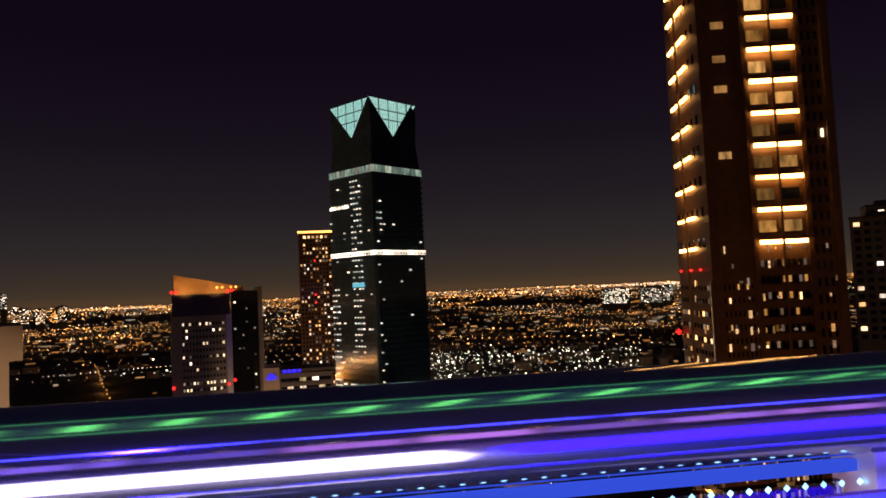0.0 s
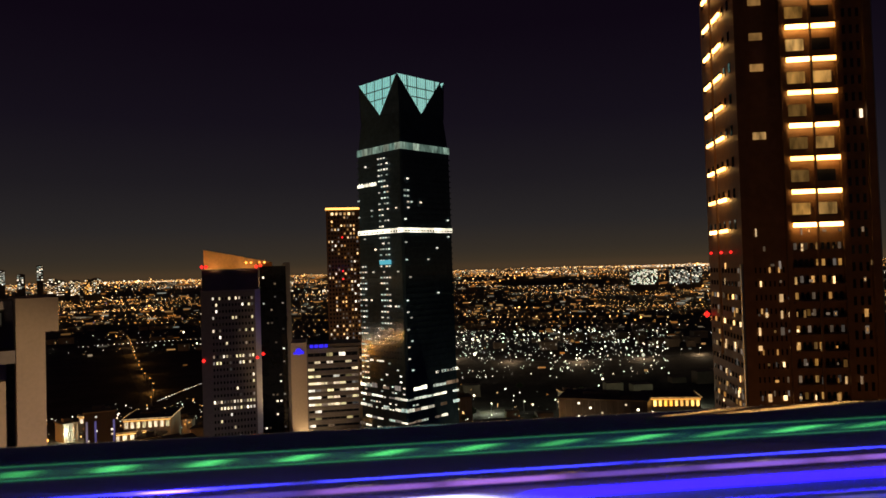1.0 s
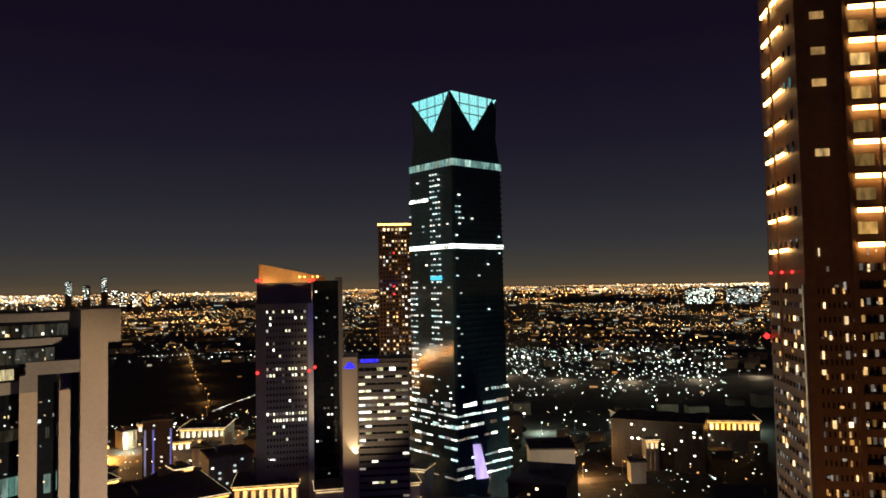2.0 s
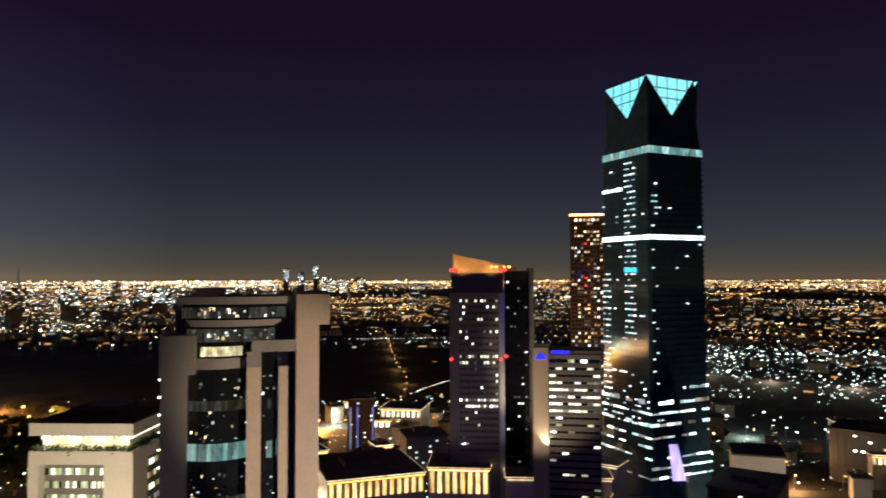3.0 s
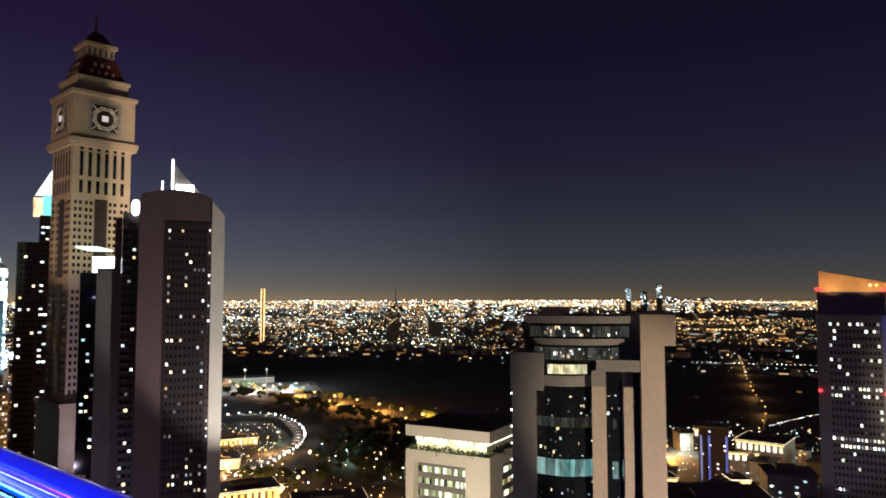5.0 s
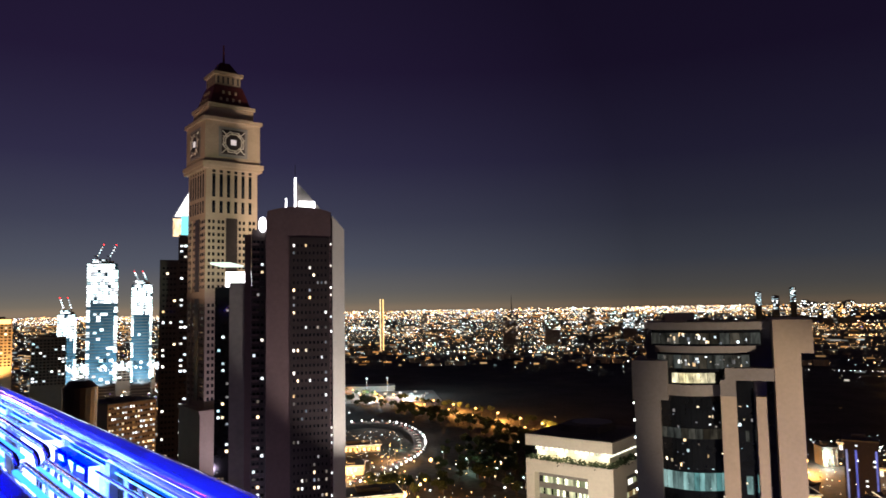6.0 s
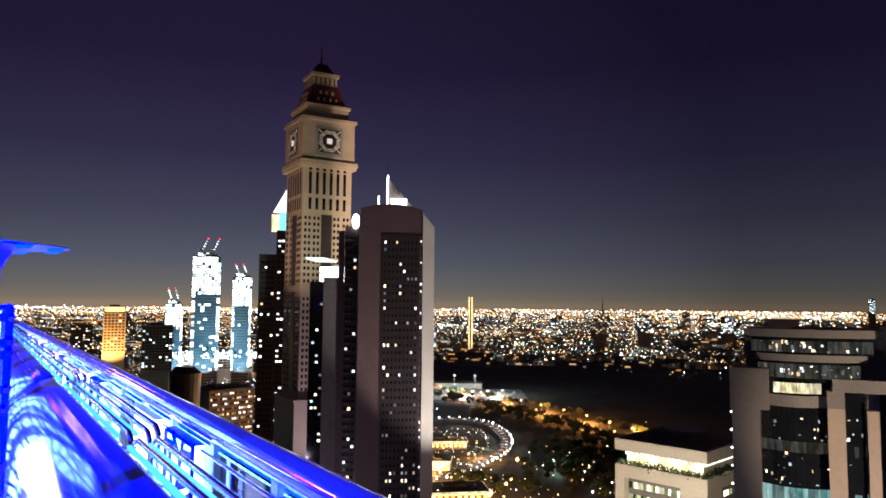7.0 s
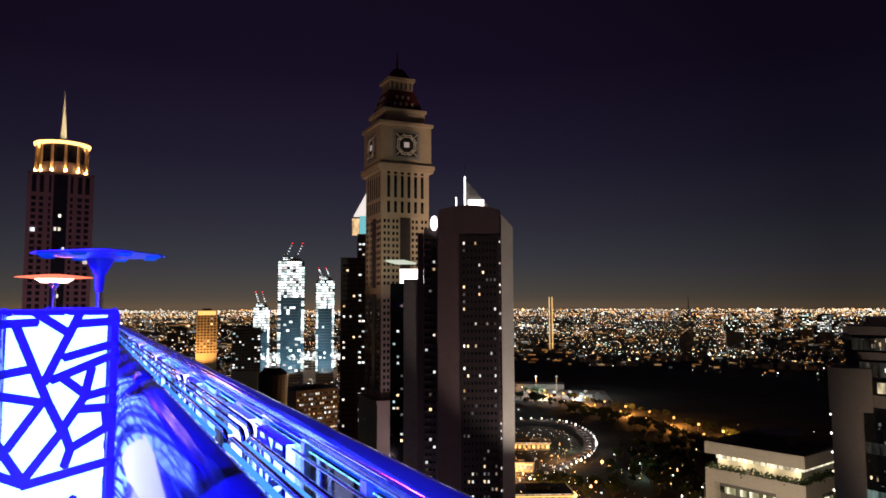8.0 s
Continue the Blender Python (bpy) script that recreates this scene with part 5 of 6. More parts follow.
# Extra streets whose overbright lamps fill the dark ground and lower facades.
for k, pts in enumerate(([(33, 560), (26, 590), (18, 560), (10, 600), (2, 560), (-8, 600)], [(32, 470), (24, 490), (14, 470), (4, 480), (-6, 500)], [(30, 760), (20, 700), (8, 720), (-4, 760), (-16, 800)], [(58, 460), (50, 480), (43, 470)], [(-16, 1250), (-6, 1150), (4, 1250), (8, 1400)], [(80, 700), (85, 900), (90, 1000)], [(78, 1150), (84, 1250), (92, 1200)])):
    lane = band("road", "added city street for extra street lamps", pts, 14, 0.24 + 0.02 * k, M_ROAD)
    street_lamps(along(lane, 34, 7), (L_AMBER, L_PALE, L_GREENISH)[k % 3], 0.9, "street lamps", "added bright street lamp over a city street", 3, 45000, ((1, 0.55, 0.2), (1, 0.85, 0.6), (0.7, 1.0, 0.85))[k % 3])


# parked and queueing cars under the ramp, lit tail and head lamps
def car_mesh():
    b = Mesh().box(-2.2, 2.2, -0.9, 0.9, 0.35, 0.95).prism([(-1.5, -0.8), (1.1, -0.8), (1.1, 0.8), (-1.5, 0.8)], 0.95, 1.45, 0, [(-1.1, -0.65), (0.6, -0.65), (0.6, 0.65), (-1.1, 0.65)])
    return b.data("car_body", material("car_paint", (0.5, 0.5, 0.5), 0.3, 0.3, 0.5))


CAR, WHEEL = car_mesh(), Mesh().drum(0, 0, -0.12, 0.12, 0.34, n=10).data("wheel", M_DARKWALL)
HEAD, TAIL = Mesh().box(2.2, 2.32, -0.8, 0.8, 0.55, 0.8).data("headlight", L_PALE), Mesh().box(-2.32, -2.2, -0.8, 0.8, 0.55, 0.8).data("tail_light", L_RED)
car = thing("car", "small car on a lit street", "car", pose(0, 0, -50), "cars")
part("car_body", CAR, None, car), part("headlight", HEAD, None, car), part("tail_light", TAIL, None, car)
for x, y in ((-1.4, -0.85), (1.4, -0.85), (-1.4, 0.85), (1.4, 0.85)):
    part("wheel", WHEEL, None, car, at=Matrix.Translation((x, y, 0.34)) @ Matrix.Rotation(radians(90), 4, "X"))
spots = [(p, 0.35) for p in along(near, 11, 3) + along(near, 13, -6) + along(highway, 60, 5)] + [(p, 6.1) for p in along(loop, 16, 0)]
for i, (p, z) in enumerate(spots):
    q = Vector((p.x, p.y, 0))
    a = RNG.choice((0, 180)) + math.degrees(math.atan2(q.y, q.x)) + 90 + RNG.uniform(-20, 20)
    if i == 0:
        car.matrix_basis = pose(p.x, p.y, z, 0, 0, a)
    else:
        copy_thing(car, pose(p.x, p.y, z, 0, 0, a))


def scatter():
    """The lights of the city: each a small lantern at its own place on the land."""
    sets = {k: Mesh() for k in ("orange", "white", "mint", "blue")}
    houses = Mesh()
    rng, thin = random.Random(21), random.Random(8)
    def put(a, r, kind, size, lift=6.0):
        # the wooded park beside the loop road is almost dark; the far plain beyond the race track has wider gaps
        if (44 < a < 59 and 540 < r < 1000 and size < 2 and thin.random() < 0.82) or (59 <= a < 72 and r < 1000 and thin.random() < 0.3) or (28 < a < 66 and 1500 < r < 2900 and thin.random() < 0.35):
            return
        if kind == "white" and 20 < a < 72 and thin.random() < 0.15:
            kind = "orange"
        x, y = spot(a, r)
        sets[kind].gem((x, y, ground_z(r) + lift), size * r / 1250 * (0.74 if 28 < a < 72 and 1500 < r else 0.72 if r > 1800 else 0.9))
    def dark(a, r):
        """Parks, the race track and water without lights."""
        if 30 < a < 66 and 1000 < r < 1500 + 14 * (a - 30):
            return True
        if 16 < a < 36 and 820 < r < 1500:
            return rng.random() < 0.86
        if a < 6 and 900 < r < 1350:
            return rng.random() < 0.7
        return False
    def pick(a, r):
        cold = noise.noise(Vector((a * 0.12, r * 0.0016, 9.0)))
        kind = "orange" if rng.random() < (0.66 if cold < 0.05 else 0.30) else ("white" if rng.random() < 0.75 else "mint")
        if -14 < a < 5 and 850 < r < 1750:
            kind = rng.choice(("mint", "mint", "white", "orange"))
        elif a < 34 and r > 1700 and rng.random() < 0.6:
            kind = "orange"
        return "blue" if rng.random() < 0.012 else kind
    def settled(a, r):
        """How built-up the land is: bands of streets with dark parks and desert between them."""
        fall = (EYE - ground_z(r)) / r * 1250
        if 11 < a < 36:
            return 1.0 if fall < 22 else 0.2 if fall < 38 else 0.75 if fall < 72 else 0.1 if fall < 230 else 0.5
        if a <= 11:
            return 0.7 if fall < 30 else 0.5 if fall < 80 else 0.3 if fall < 190 else 0.5
        if a < 66:
            return 0.9 if fall < 68 else 0.3
        return 1.0
    def near_loop(a, r):
        return 55 < a < 69 and 560 < r < 1020
    # short streets of lamps and low houses
    n = 0
    while n < 2300:
        a, r = rng.uniform(-34, 104), 430 + 4450 * rng.random() ** 0.8
        if dark(a, r) or rng.random() > settled(a, r):
            continue
        if noise.noise(Vector((a * 0.3, r * 0.003, 0.3))) + 0.5 * noise.noise(Vector((a * 1.1, r * 0.01, 4.0))) < rng.uniform(-0.15, 0.5):
            continue
        n += 1
        kind, size = pick(a, r), rng.lognormvariate(-0.86, 0.42)
        tangent = rng.random() < (0.92 if r > 1000 else 0.75)
        count, gap = (rng.randint(6, 30), rng.uniform(13, 34)) if r > 1000 and tangent else (rng.randint(3, 12), rng.uniform(14, 36))
        lift, bend = rng.uniform(5, 11), rng.uniform(-0.25, 0.25)
        for i in range(count):
            aa = a + math.degrees(i * gap / r) * (1 if tangent else 0.25)
            rr = r + (rng.uniform(-5, 5) + i * gap * bend if tangent else i * gap)
            if rr < 4850 and not dark(aa, rr) and rng.random() < 0.85:
                put(aa, rr, kind if rng.random() < 0.8 else pick(aa, rr), min(2.2, size * rng.uniform(0.6, 1.4)), lift + rng.uniform(-0.5, 0.5))
        if r < 2600 and not near_loop(a, r) and not (40 < a < 66 and r < 1150) and rng.random() < 0.8:
            for i in range(rng.randint(1, 4)):
                x, y = spot(a + math.degrees(i * 30 / r), r + 18)
                w, hh = rng.uniform(6, 14), rng.uniform(5, 15)
                houses.box(x - w, x + w, y - w * 0.7, y + w * 0.7, ground_z(r), ground_z(r) + hh)
    # single bright lamps
    for i in range(900):
        a, r = rng.uniform(-34, 104), 600 + 4200 * rng.random() ** 0.7
        if not dark(a, r) and rng.random() < settled(a, r):
            put(a, r, pick(a, r), rng.uniform(1.0, 2.3), rng.uniform(8, 18))
    # crowded quarters: the interchange, the old town, the market, the mint lit yards
    for a0, a1, r0, r1, count, kinds, size in ((57.5, 70, 500, 700, 180, ("white", "orange", "orange"), 0.7), (60, 67, 700, 900, 80, ("white", "white", "orange"), 0.6), (15, 34, 500, 880, 620, ("white", "orange", "mint"), 0.7),
                                               (50, 62, 500, 760, 260, ("orange", "orange", "white"), 0.85), (9, 25, 465, 570, 260, ("white", "orange", "mint"), 0.6), (52, 64, 520, 760, 22, ("orange",), 2.2), (43, 57, 500, 640, 170, ("orange", "white", "mint"), 0.8), (-14, 5, 950, 1600, 700, ("mint", "mint", "white"), 0.8), (-16, 8, 480, 820, 260, ("orange", "white", "mint"), 0.8),
                                               (75, 100, 560, 1500, 1100, ("white", "orange", "white", "blue"), 0.8), (34, 66, 3000, 4800, 1600, ("white", "orange", "mint"), 0.75), (46, 60, 2200, 2900, 420, ("mint", "white", "orange"), 0.9)):
        for i in range(count):
            put(rng.uniform(a0, a1), rng.uniform(r0, r1), rng.choice(kinds), size * rng.lognormvariate(-0.1, 0.45), rng.uniform(2, 16))
    # rows of lamps in the car parks and lanes round the curved ramp
    for i in range(75):
        a, r, kind = rng.uniform(58.5, 69), rng.uniform(520, 900), rng.choice(("white", "orange", "orange", "white"))
        for j in range(rng.randint(5, 13)):
            put(a + math.degrees(j * 8.5 / r), r + j * 0.8 + rng.uniform(-1, 1), kind, rng.uniform(0.35, 0.75), 4.0)
    # glowing boxes that stand in for lamp light on streets and walls
    glow_boxes = {"orange": Mesh(), "pale": Mesh()}
    n = 0
    while n < 5000:
        a, r = rng.uniform(-34, 104), 900 + 3950 * rng.random() ** 0.8
        if dark(a, r) or (28 < a < 66 and r < 1500) or rng.random() > settled(a, r):
            continue
        if noise.noise(Vector((a * 0.3, r * 0.003, 0.3))) + 0.5 * noise.noise(Vector((a * 1.1, r * 0.01, 4.0))) < rng.uniform(-0.45, 0.4):
            continue
        n += 1
        wide, tall, cold = rng.uniform(2.5, 13) * r / 2400, rng.uniform(1.6, 4.5) * (0.5 + r / 4500), rng.random() < 0.3
        p, q = Vector((*spot(a - math.degrees(wide / r), r), ground_z(r))), Vector((*spot(a + math.degrees(wide / r), r), ground_z(r)))
        back = Vector((*spot(a, 1.0), 0)) * 5
        plan = [(v.x, v.y) for v in (p, p + back, q + back, q)]
        glow_boxes["pale" if cold else "orange"].prism(plan, p.z + 1.0, p.z + 1.0 + tall)
    tagged(part("lit_fronts", glow_boxes["orange"], L_STREETGLOW), "countless warm glow boxes for lamp light on city streets", "city lights", kind="stuff")
    tagged(part("lit_fronts", glow_boxes["pale"], L_STREETGLOWPALE), "countless pale glow boxes for lamp light on city streets", "city lights", kind="stuff")
    # strings of lamps along distant roads
    for a0, r0, a1, r1, count, kind, size in ((30, 1950, 56, 2350, 60, "orange", 1.0), (-16, 2300, 9, 3900, 70, "orange", 0.9), (-14, 3600, 2, 3900, 50, "orange", 1.1), (6, 2000, 33, 2600, 60, "orange", 1.0),
                                         (20, 1720, 34, 1700, 46, "white", 0.8), (20.8, 1020, 24, 900, 26, "white", 0.8), (-16, 1700, 9, 1950, 50, "orange", 0.8), (8, 2600, 34, 3400, 60, "orange", 0.9),
                                         (33, 3000, 66, 2900, 90, "orange", 1.0), (40, 1560, 60, 1850, 22, "white", 0.9), (-16, 4600, 100, 4700, 210, "orange", 0.8), (-30, 4750, 100, 4800, 190, "white", 0.7)):
        for i in range(count):
            f = (i + rng.uniform(-0.2, 0.2)) / count
            put(a0 + (a1 - a0) * f, r0 + (r1 - r0) * f, kind, size * rng.uniform(0.5, 1.0), 9)
    for kind, mat, word in (("orange", L_ORANGE, "orange"), ("white", L_PALE, "white"), ("mint", L_GREENISH, "mint green"), ("blue", L_BLUE, "blue")):
        tagged(part("city_lights", sets[kind], mat), "countless %s lamps and windows of the night city" % word, "city lights", kind="stuff")
    tagged(part("low_houses", houses, M_HOUSE), "countless low houses in the dark", "houses", kind="stuff")


scatter()


def trees():
    """Dark clumps of park trees: trunk, and a crown of many small leaf clumps."""
    rng = random.Random(5)
    kinds = []
    for k in range(4):
        c = Mesh()
        for _ in range(150):
            u = Vector((rng.gauss(0, 1), rng.gauss(0, 1), rng.gauss(0, 0.8)))
            u = u.normalized() * rng.uniform(0.4, 1.0)
            c.gem((u.x * 3.6, u.y * 3.6, 6.2 + u.z * 3.0), rng.uniform(0.35, 0.8))
        tr = Mesh().drum(0, 0, 0, 3.6, 0.35, 0.22, 7).beam((0, 0, 3.2), (1.4, 0.5, 5.6), 0.14, 5).beam((0, 0, 3.0), (-1.2, 0.8, 5.4), 0.14, 5).beam((0, 0, 3.3), (0.2, -1.4, 5.8), 0.13, 5)
        kinds.append((c.data("crown", M_LEAF), tr.data("trunk", M_TRUNK)))
    belt, belt_wood = Mesh(), Mesh()
    for i in range(470):
        a, r = rng.uniform(44, 62), rng.uniform(600, 830)
        if 57 < a and r > 640:
            a -= 8
        if i >= 230:
            a = rng.uniform(46, 64)
            r = 860 + 28 * (a - 48.5) - rng.uniform(35, 130)
        elif i > 180:
            a, r = rng.uniform(-10, 24), rng.uniform(620, 900)
        if i >= 310:
            # planting on both sides of the highway
            a = rng.uniform(45, 66)
            r = 860 + 28 * (a - 48.5) + rng.choice((-1, -1, 1)) * rng.uniform(24, 70)
        x, y = spot(a, r)
        size = rng.uniform(0.8, 1.5)
        if i >= 300:
            for _ in range(70):
                u = Vector((rng.gauss(0, 1), rng.gauss(0, 1), rng.gauss(0, 0.8))).normalized() * rng.uniform(0.4, 1.0) * size
                belt.gem((x + u.x * 3.8, y + u.y * 3.8, 6.2 * size + u.z * 3.2), rng.uniform(0.5, 1.1))
            belt_wood.drum(x, y, 0, 4.5 * size, 0.35, 0.2, 6)
            continue
        c, tr = kinds[i % 4]
        t = thing("tree", "dark green broad park tree at night", "tree", pose(x, y, 0, 0, 0, rng.uniform(0, 360)) @ Matrix.Scale(size, 4), "park trees")
        part("trunk", tr, None, t), part("crown", c, None, t)
    tagged(part("tree_belt", belt, M_LEAF), "dark crowns of the trees beside the highway", "trees", kind="stuff")
    tagged(part("tree_trunks", belt_wood, M_TRUNK), "dark trunks of the trees beside the highway", "trees", kind="stuff")


trees()
t = thing("floodlit_yard", "white floodlit building site beside the park", "yard", site(62.2, 1350, 0))
part("hall", Mesh().box(-60, 50, 0, 40, 0, 9), M_GREY, t)
part("roof", Mesh().box(-61, 51, -1, 41, 9.02, 10), M_GREY, t)
part("apron", Mesh().box(-95, 120, -150, -1.05, 0.02, 0.3), M_GREY, t, "pale concrete yard under floodlights")
for k in range(22):
    part("site_hut", Mesh().box(-88 + 9 * k, -83 + 9 * k, -20 - 9 * (k * 7 % 11), -16 - 9 * (k * 7 % 11), 0.3, 3.0), M_WHITE if k % 3 else M_GREY, t)
for x in (-40, 0, 36):
    part("mast", Mesh().beam((x, -30, 0), (x, -30, 26), 0.5), M_STEEL, t)
    part("lamp_head", Mesh().gem((x, -30, 27), 2.2), L_SITE, t)
    bulb("yard_light", t.matrix_basis @ Vector((x * 1.6 + 10, -85, 16)), 150000, (0.7, 0.95, 1.0), 1.0)


# ---------------------------------------------------------------- the roof terrace
M_CHROME = material("polished_steel", (0.75, 0.75, 0.78), 0.15, 1.0, 0.05, 3.0)
M_RAIL = material("satin_steel", (0.62, 0.62, 0.66), 0.10, 0.965, 0.06, 3.0)
M_POST = material("brushed_steel", (0.72, 0.72, 0.76), 0.45, 0.35, 0.12, 4.0, 0.04, 14)
M_VINYL = material("black_vinyl", (0.012, 0.012, 0.05), 0.08, 0.0, 0.3, 4.0, 0.015, 20)
M_FLOOR = material("terrace_tiles", (0.22, 0.22, 0.24), 0.25, 0.0, 0.2, 1.5, 0.05)
M_BLUEPAINT = material("blue_lacquer", (0.03, 0.02, 0.85), 0.4, 0.0, 0.1, 3.0)
M_BLUE_LEAF = material("blue_heater_paint", (0.05, 0.06, 0.7), 0.35, 0.0, 0.1, 3.0)
M_PANE = clear_glass("balustrade_glass")
L_BOX = glow("lightbox_white", (0.15, 0.33, 1.0), 10.0, None, 0.0, True)
L_TUBEGLEAM = glow("tube_gleam", (0.06, 0.34, 1.0), 2.4, (0.03, 0.22, 1.0), 0.3, True)
L_LED = glow("blue_led", (0.0, 0.04, 1.0), 1.5, (0.01, 0.12, 1.0), 0.4, True)
L_GREEN = glow("green_led", (0.0, 0.8, 0.24), 2.6, None, 0.5, True)
L_GREENDIM = glow("green_strip", (0.0, 0.6, 0.22), 0.9, None, 0.2, True)
L_BLUESTRIP = glow("blue_strip", (0.01, 0.03, 1.0), 22.0, None, 0.2, True)
L_WALL = glow("blue_panel", (0.015, 0.02, 1.0), 1.8, (0.03, 0.06, 1.0), 0.5, True)
L_LEDDOT = glow("led_dot", (0.1, 0.5, 1.0), 6.0, (0.15, 0.6, 1.0), 0.4)
L_TABLE = glow("lit_table", (0.42, 0.5, 1.0), 8.0, None, 0.0, True)
L_BURNER = glow("burner_glow", (1.0, 0.62, 0.42), 14.0, None, 0.0, True)
L_HEAT = glow("heater_glow", (1.0, 0.22, 0.13), 2.6, None, 0.0, True)

X0, X1 = -19.0, 7.0
tagged(part("floor", Mesh().box(X0 - 1, X1, -7.0, RAIL_Y + 0.12, FLOOR - 0.4, FLOOR), M_FLOOR), "dark glossy terrace floor lit blue", "floor", kind="structure")
tagged(part("tower_below", Mesh().box(X0 - 1, X1, -30, RAIL_Y + 0.1, 0, FLOOR - 0.42), M_GREY), "grey tower that carries the terrace", "building", kind="structure")
# Never in view; added tall so that the rail mirrors no sky haze.
tagged(part("wall_back", Mesh().box(X0 - 1, X1, -7.3, -7.02, FLOOR, FLOOR + 15.0), M_DARKWALL), "unseen dark wall added behind the terrace", "wall", kind="structure")


def balustrade():
    t = thing("balustrade", "glass balustrade with thick polished steel tube handrail", "railing", pose(0, RAIL_Y, FLOOR))
    h = RAIL_Z - FLOOR
    path = [(X1, 0, h)] + [(X1 + (X0 - X1) * i / 20, 0, h) for i in range(1, 20)] + [(X0, 0, h)] + [(X0 - 1.3 * math.sin(a), -1.3 * (1 - math.cos(a)), h) for a in (0.26, 0.52, 0.79, 1.05, 1.31, 1.57)] + [(X0 - 1.3, -6, h)]
    part("handrail", Mesh().tube(path, 0.047, 32), M_RAIL, t, "thick polished steel tube", smooth=True)
    step = 0.66
    n = int((X1 - X0) / step)
    for i in range(n):
        x = X1 - step * (i + 0.667)
        part("post", Mesh().box(x - 0.025, x + 0.025, -0.03, 0.03, 0.0, h - 0.04).box(x - 0.05, x + 0.05, -0.05, 0.05, 0.0, 0.03), M_POST, t)
        p = part("glass_pane", Mesh().box(x - step + 0.04, x - 0.04, -0.006, 0.006, 0.06, h - 0.07), M_PANE, t, "clear glass pane")
        p.visible_shadow = False
    part("pane_clip", Mesh().tube([(X1, -0.055, h - 0.07), (X0, -0.055, h - 0.07)], 0.006, 8), M_CHROME, t)
    led = Mesh()
    for i in range(1400):
        led.gem((X1 - 0.1 - i * 0.0185, -0.012, h - 0.070), 0.0034)
    tagged(part("led_string", led, L_LEDDOT, t, "string of pale blue lamps under the handrail"), kind="stuff")
    part("led_strip", Mesh().box(X0, X1, -0.006, 0.006, h - 0.062, h - 0.052), L_LED, t, "blue light strip under the handrail")


balustrade()


bpy.data.materials["black_vinyl"].node_tree.nodes["Principled BSDF"].inputs["Specular IOR Level"].default_value = 0.28


# high padded dividers along the glass, chrome tube hoops behind them
def divider(hoops):
    t = thing("padded_divider", "glossy black vinyl padded divider with chrome tube hoops", "divider", pose(-3.0, 0, FLOOR), "terrace dividers")
    L = 4.86
    prof = [(0.12, 0.10), (0.135, 0.62), (0.155, 0.82), (0.185, 0.925), (0.235, 1.005), (0.30, 1.065), (0.37, 1.105), (0.425, 1.118), (0.455, 1.103), (0.47, 1.05), (0.475, 0.8), (0.475, 0.10)]
    b = Mesh()
    k = len(prof)
    xs, sc = [-L / 2, -L / 2 + 0.02, -L / 2 + 0.07, -1.6, -0.8, 0.0, 0.8, 1.6, L / 2 - 0.07, L / 2 - 0.02, L / 2], [0.97, 0.99, 1, 1, 1, 1, 1, 1, 1, 0.99, 0.97]
    for x, q in zip(xs, sc):
        b.v += [(x, 0.30 + (y - 0.30) * (2 * q - 1), 0.1 + (z - 0.1) * q) for y, z in prof]
    for i in range(len(xs) - 1):
        for j in range(k):
            b.f.append((i * k + j, i * k + (j + 1) % k, (i + 1) * k + (j + 1) % k, (i + 1) * k + j))
            b.m.append(0)
    b.f += [tuple(range(k))[::-1], tuple(range((len(xs) - 1) * k, len(xs) * k))]
    b.m += [0, 0]
    part("cushion", b, M_VINYL, t, "glossy black vinyl cushion", smooth=True)
    def hoop(y, z, r, x0, x1, drop):
        c = 0.10
        pts = [(x0, y, z - drop), (x0, y, z - c)] + [(x0 + c * (1 - math.cos(a)), y, z - c + c * math.sin(a)) for a in (0.4, 0.8, 1.2, 1.57)]
        pts += [(x1 - c * (1 - math.cos(a)), y, z - c + c * math.sin(a)) for a in (1.57, 1.2, 0.8, 0.4)] + [(x1, y, z - c), (x1, y, z - drop)]
        return Mesh().tube(pts, r, 12)
    for c in (-1.23, 1.23):
        part("back_tube", hoop(0.534, 1.090, 0.012, c - 1.22, c + 1.22, 1.08), M_CHROME, t, "chrome tube hoop", smooth=True)
        part("back_tube", hoop(0.606, 1.090, 0.012, c - 1.21, c + 1.21, 1.08), M_CHROME, t, "chrome tube hoop", smooth=True)
        # Glowing bars put in for the cyan reflections on the tubes.
        for y in (0.498, 0.570):
            part("light_strip", Mesh().box(c - 1.1, c + 1.1, y - 0.008, y + 0.008, 1.066, 1.080), L_TUBEGLEAM, t, "glowing cyan bar in place of tube reflections")
    for c in hoops:
        part("outer_tube", hoop(0.648, 1.100, 0.014, c - 0.95, c + 1.17, 1.09), M_CHROME, t, "chrome tube hoop", smooth=True)
    for x in (-L / 2 + 0.15, 0.0, L / 2 - 0.15):
        for y in (0.19, 0.42):
            part("leg", Mesh().drum(x, y, 0, 0.12, 0.025, n=10), M_CHROME, t)
    return t


divider((-1.23,)).matrix_basis = pose(-3.1, 0, FLOOR)
screen = divider((-1.23, 1.23))
screen.matrix_basis = pose(-3.1 - 4.92, 0, FLOOR)
for i in range(2, 4):
    copy_thing(screen, pose(-3.1 - 4.92 * i, 0, FLOOR))


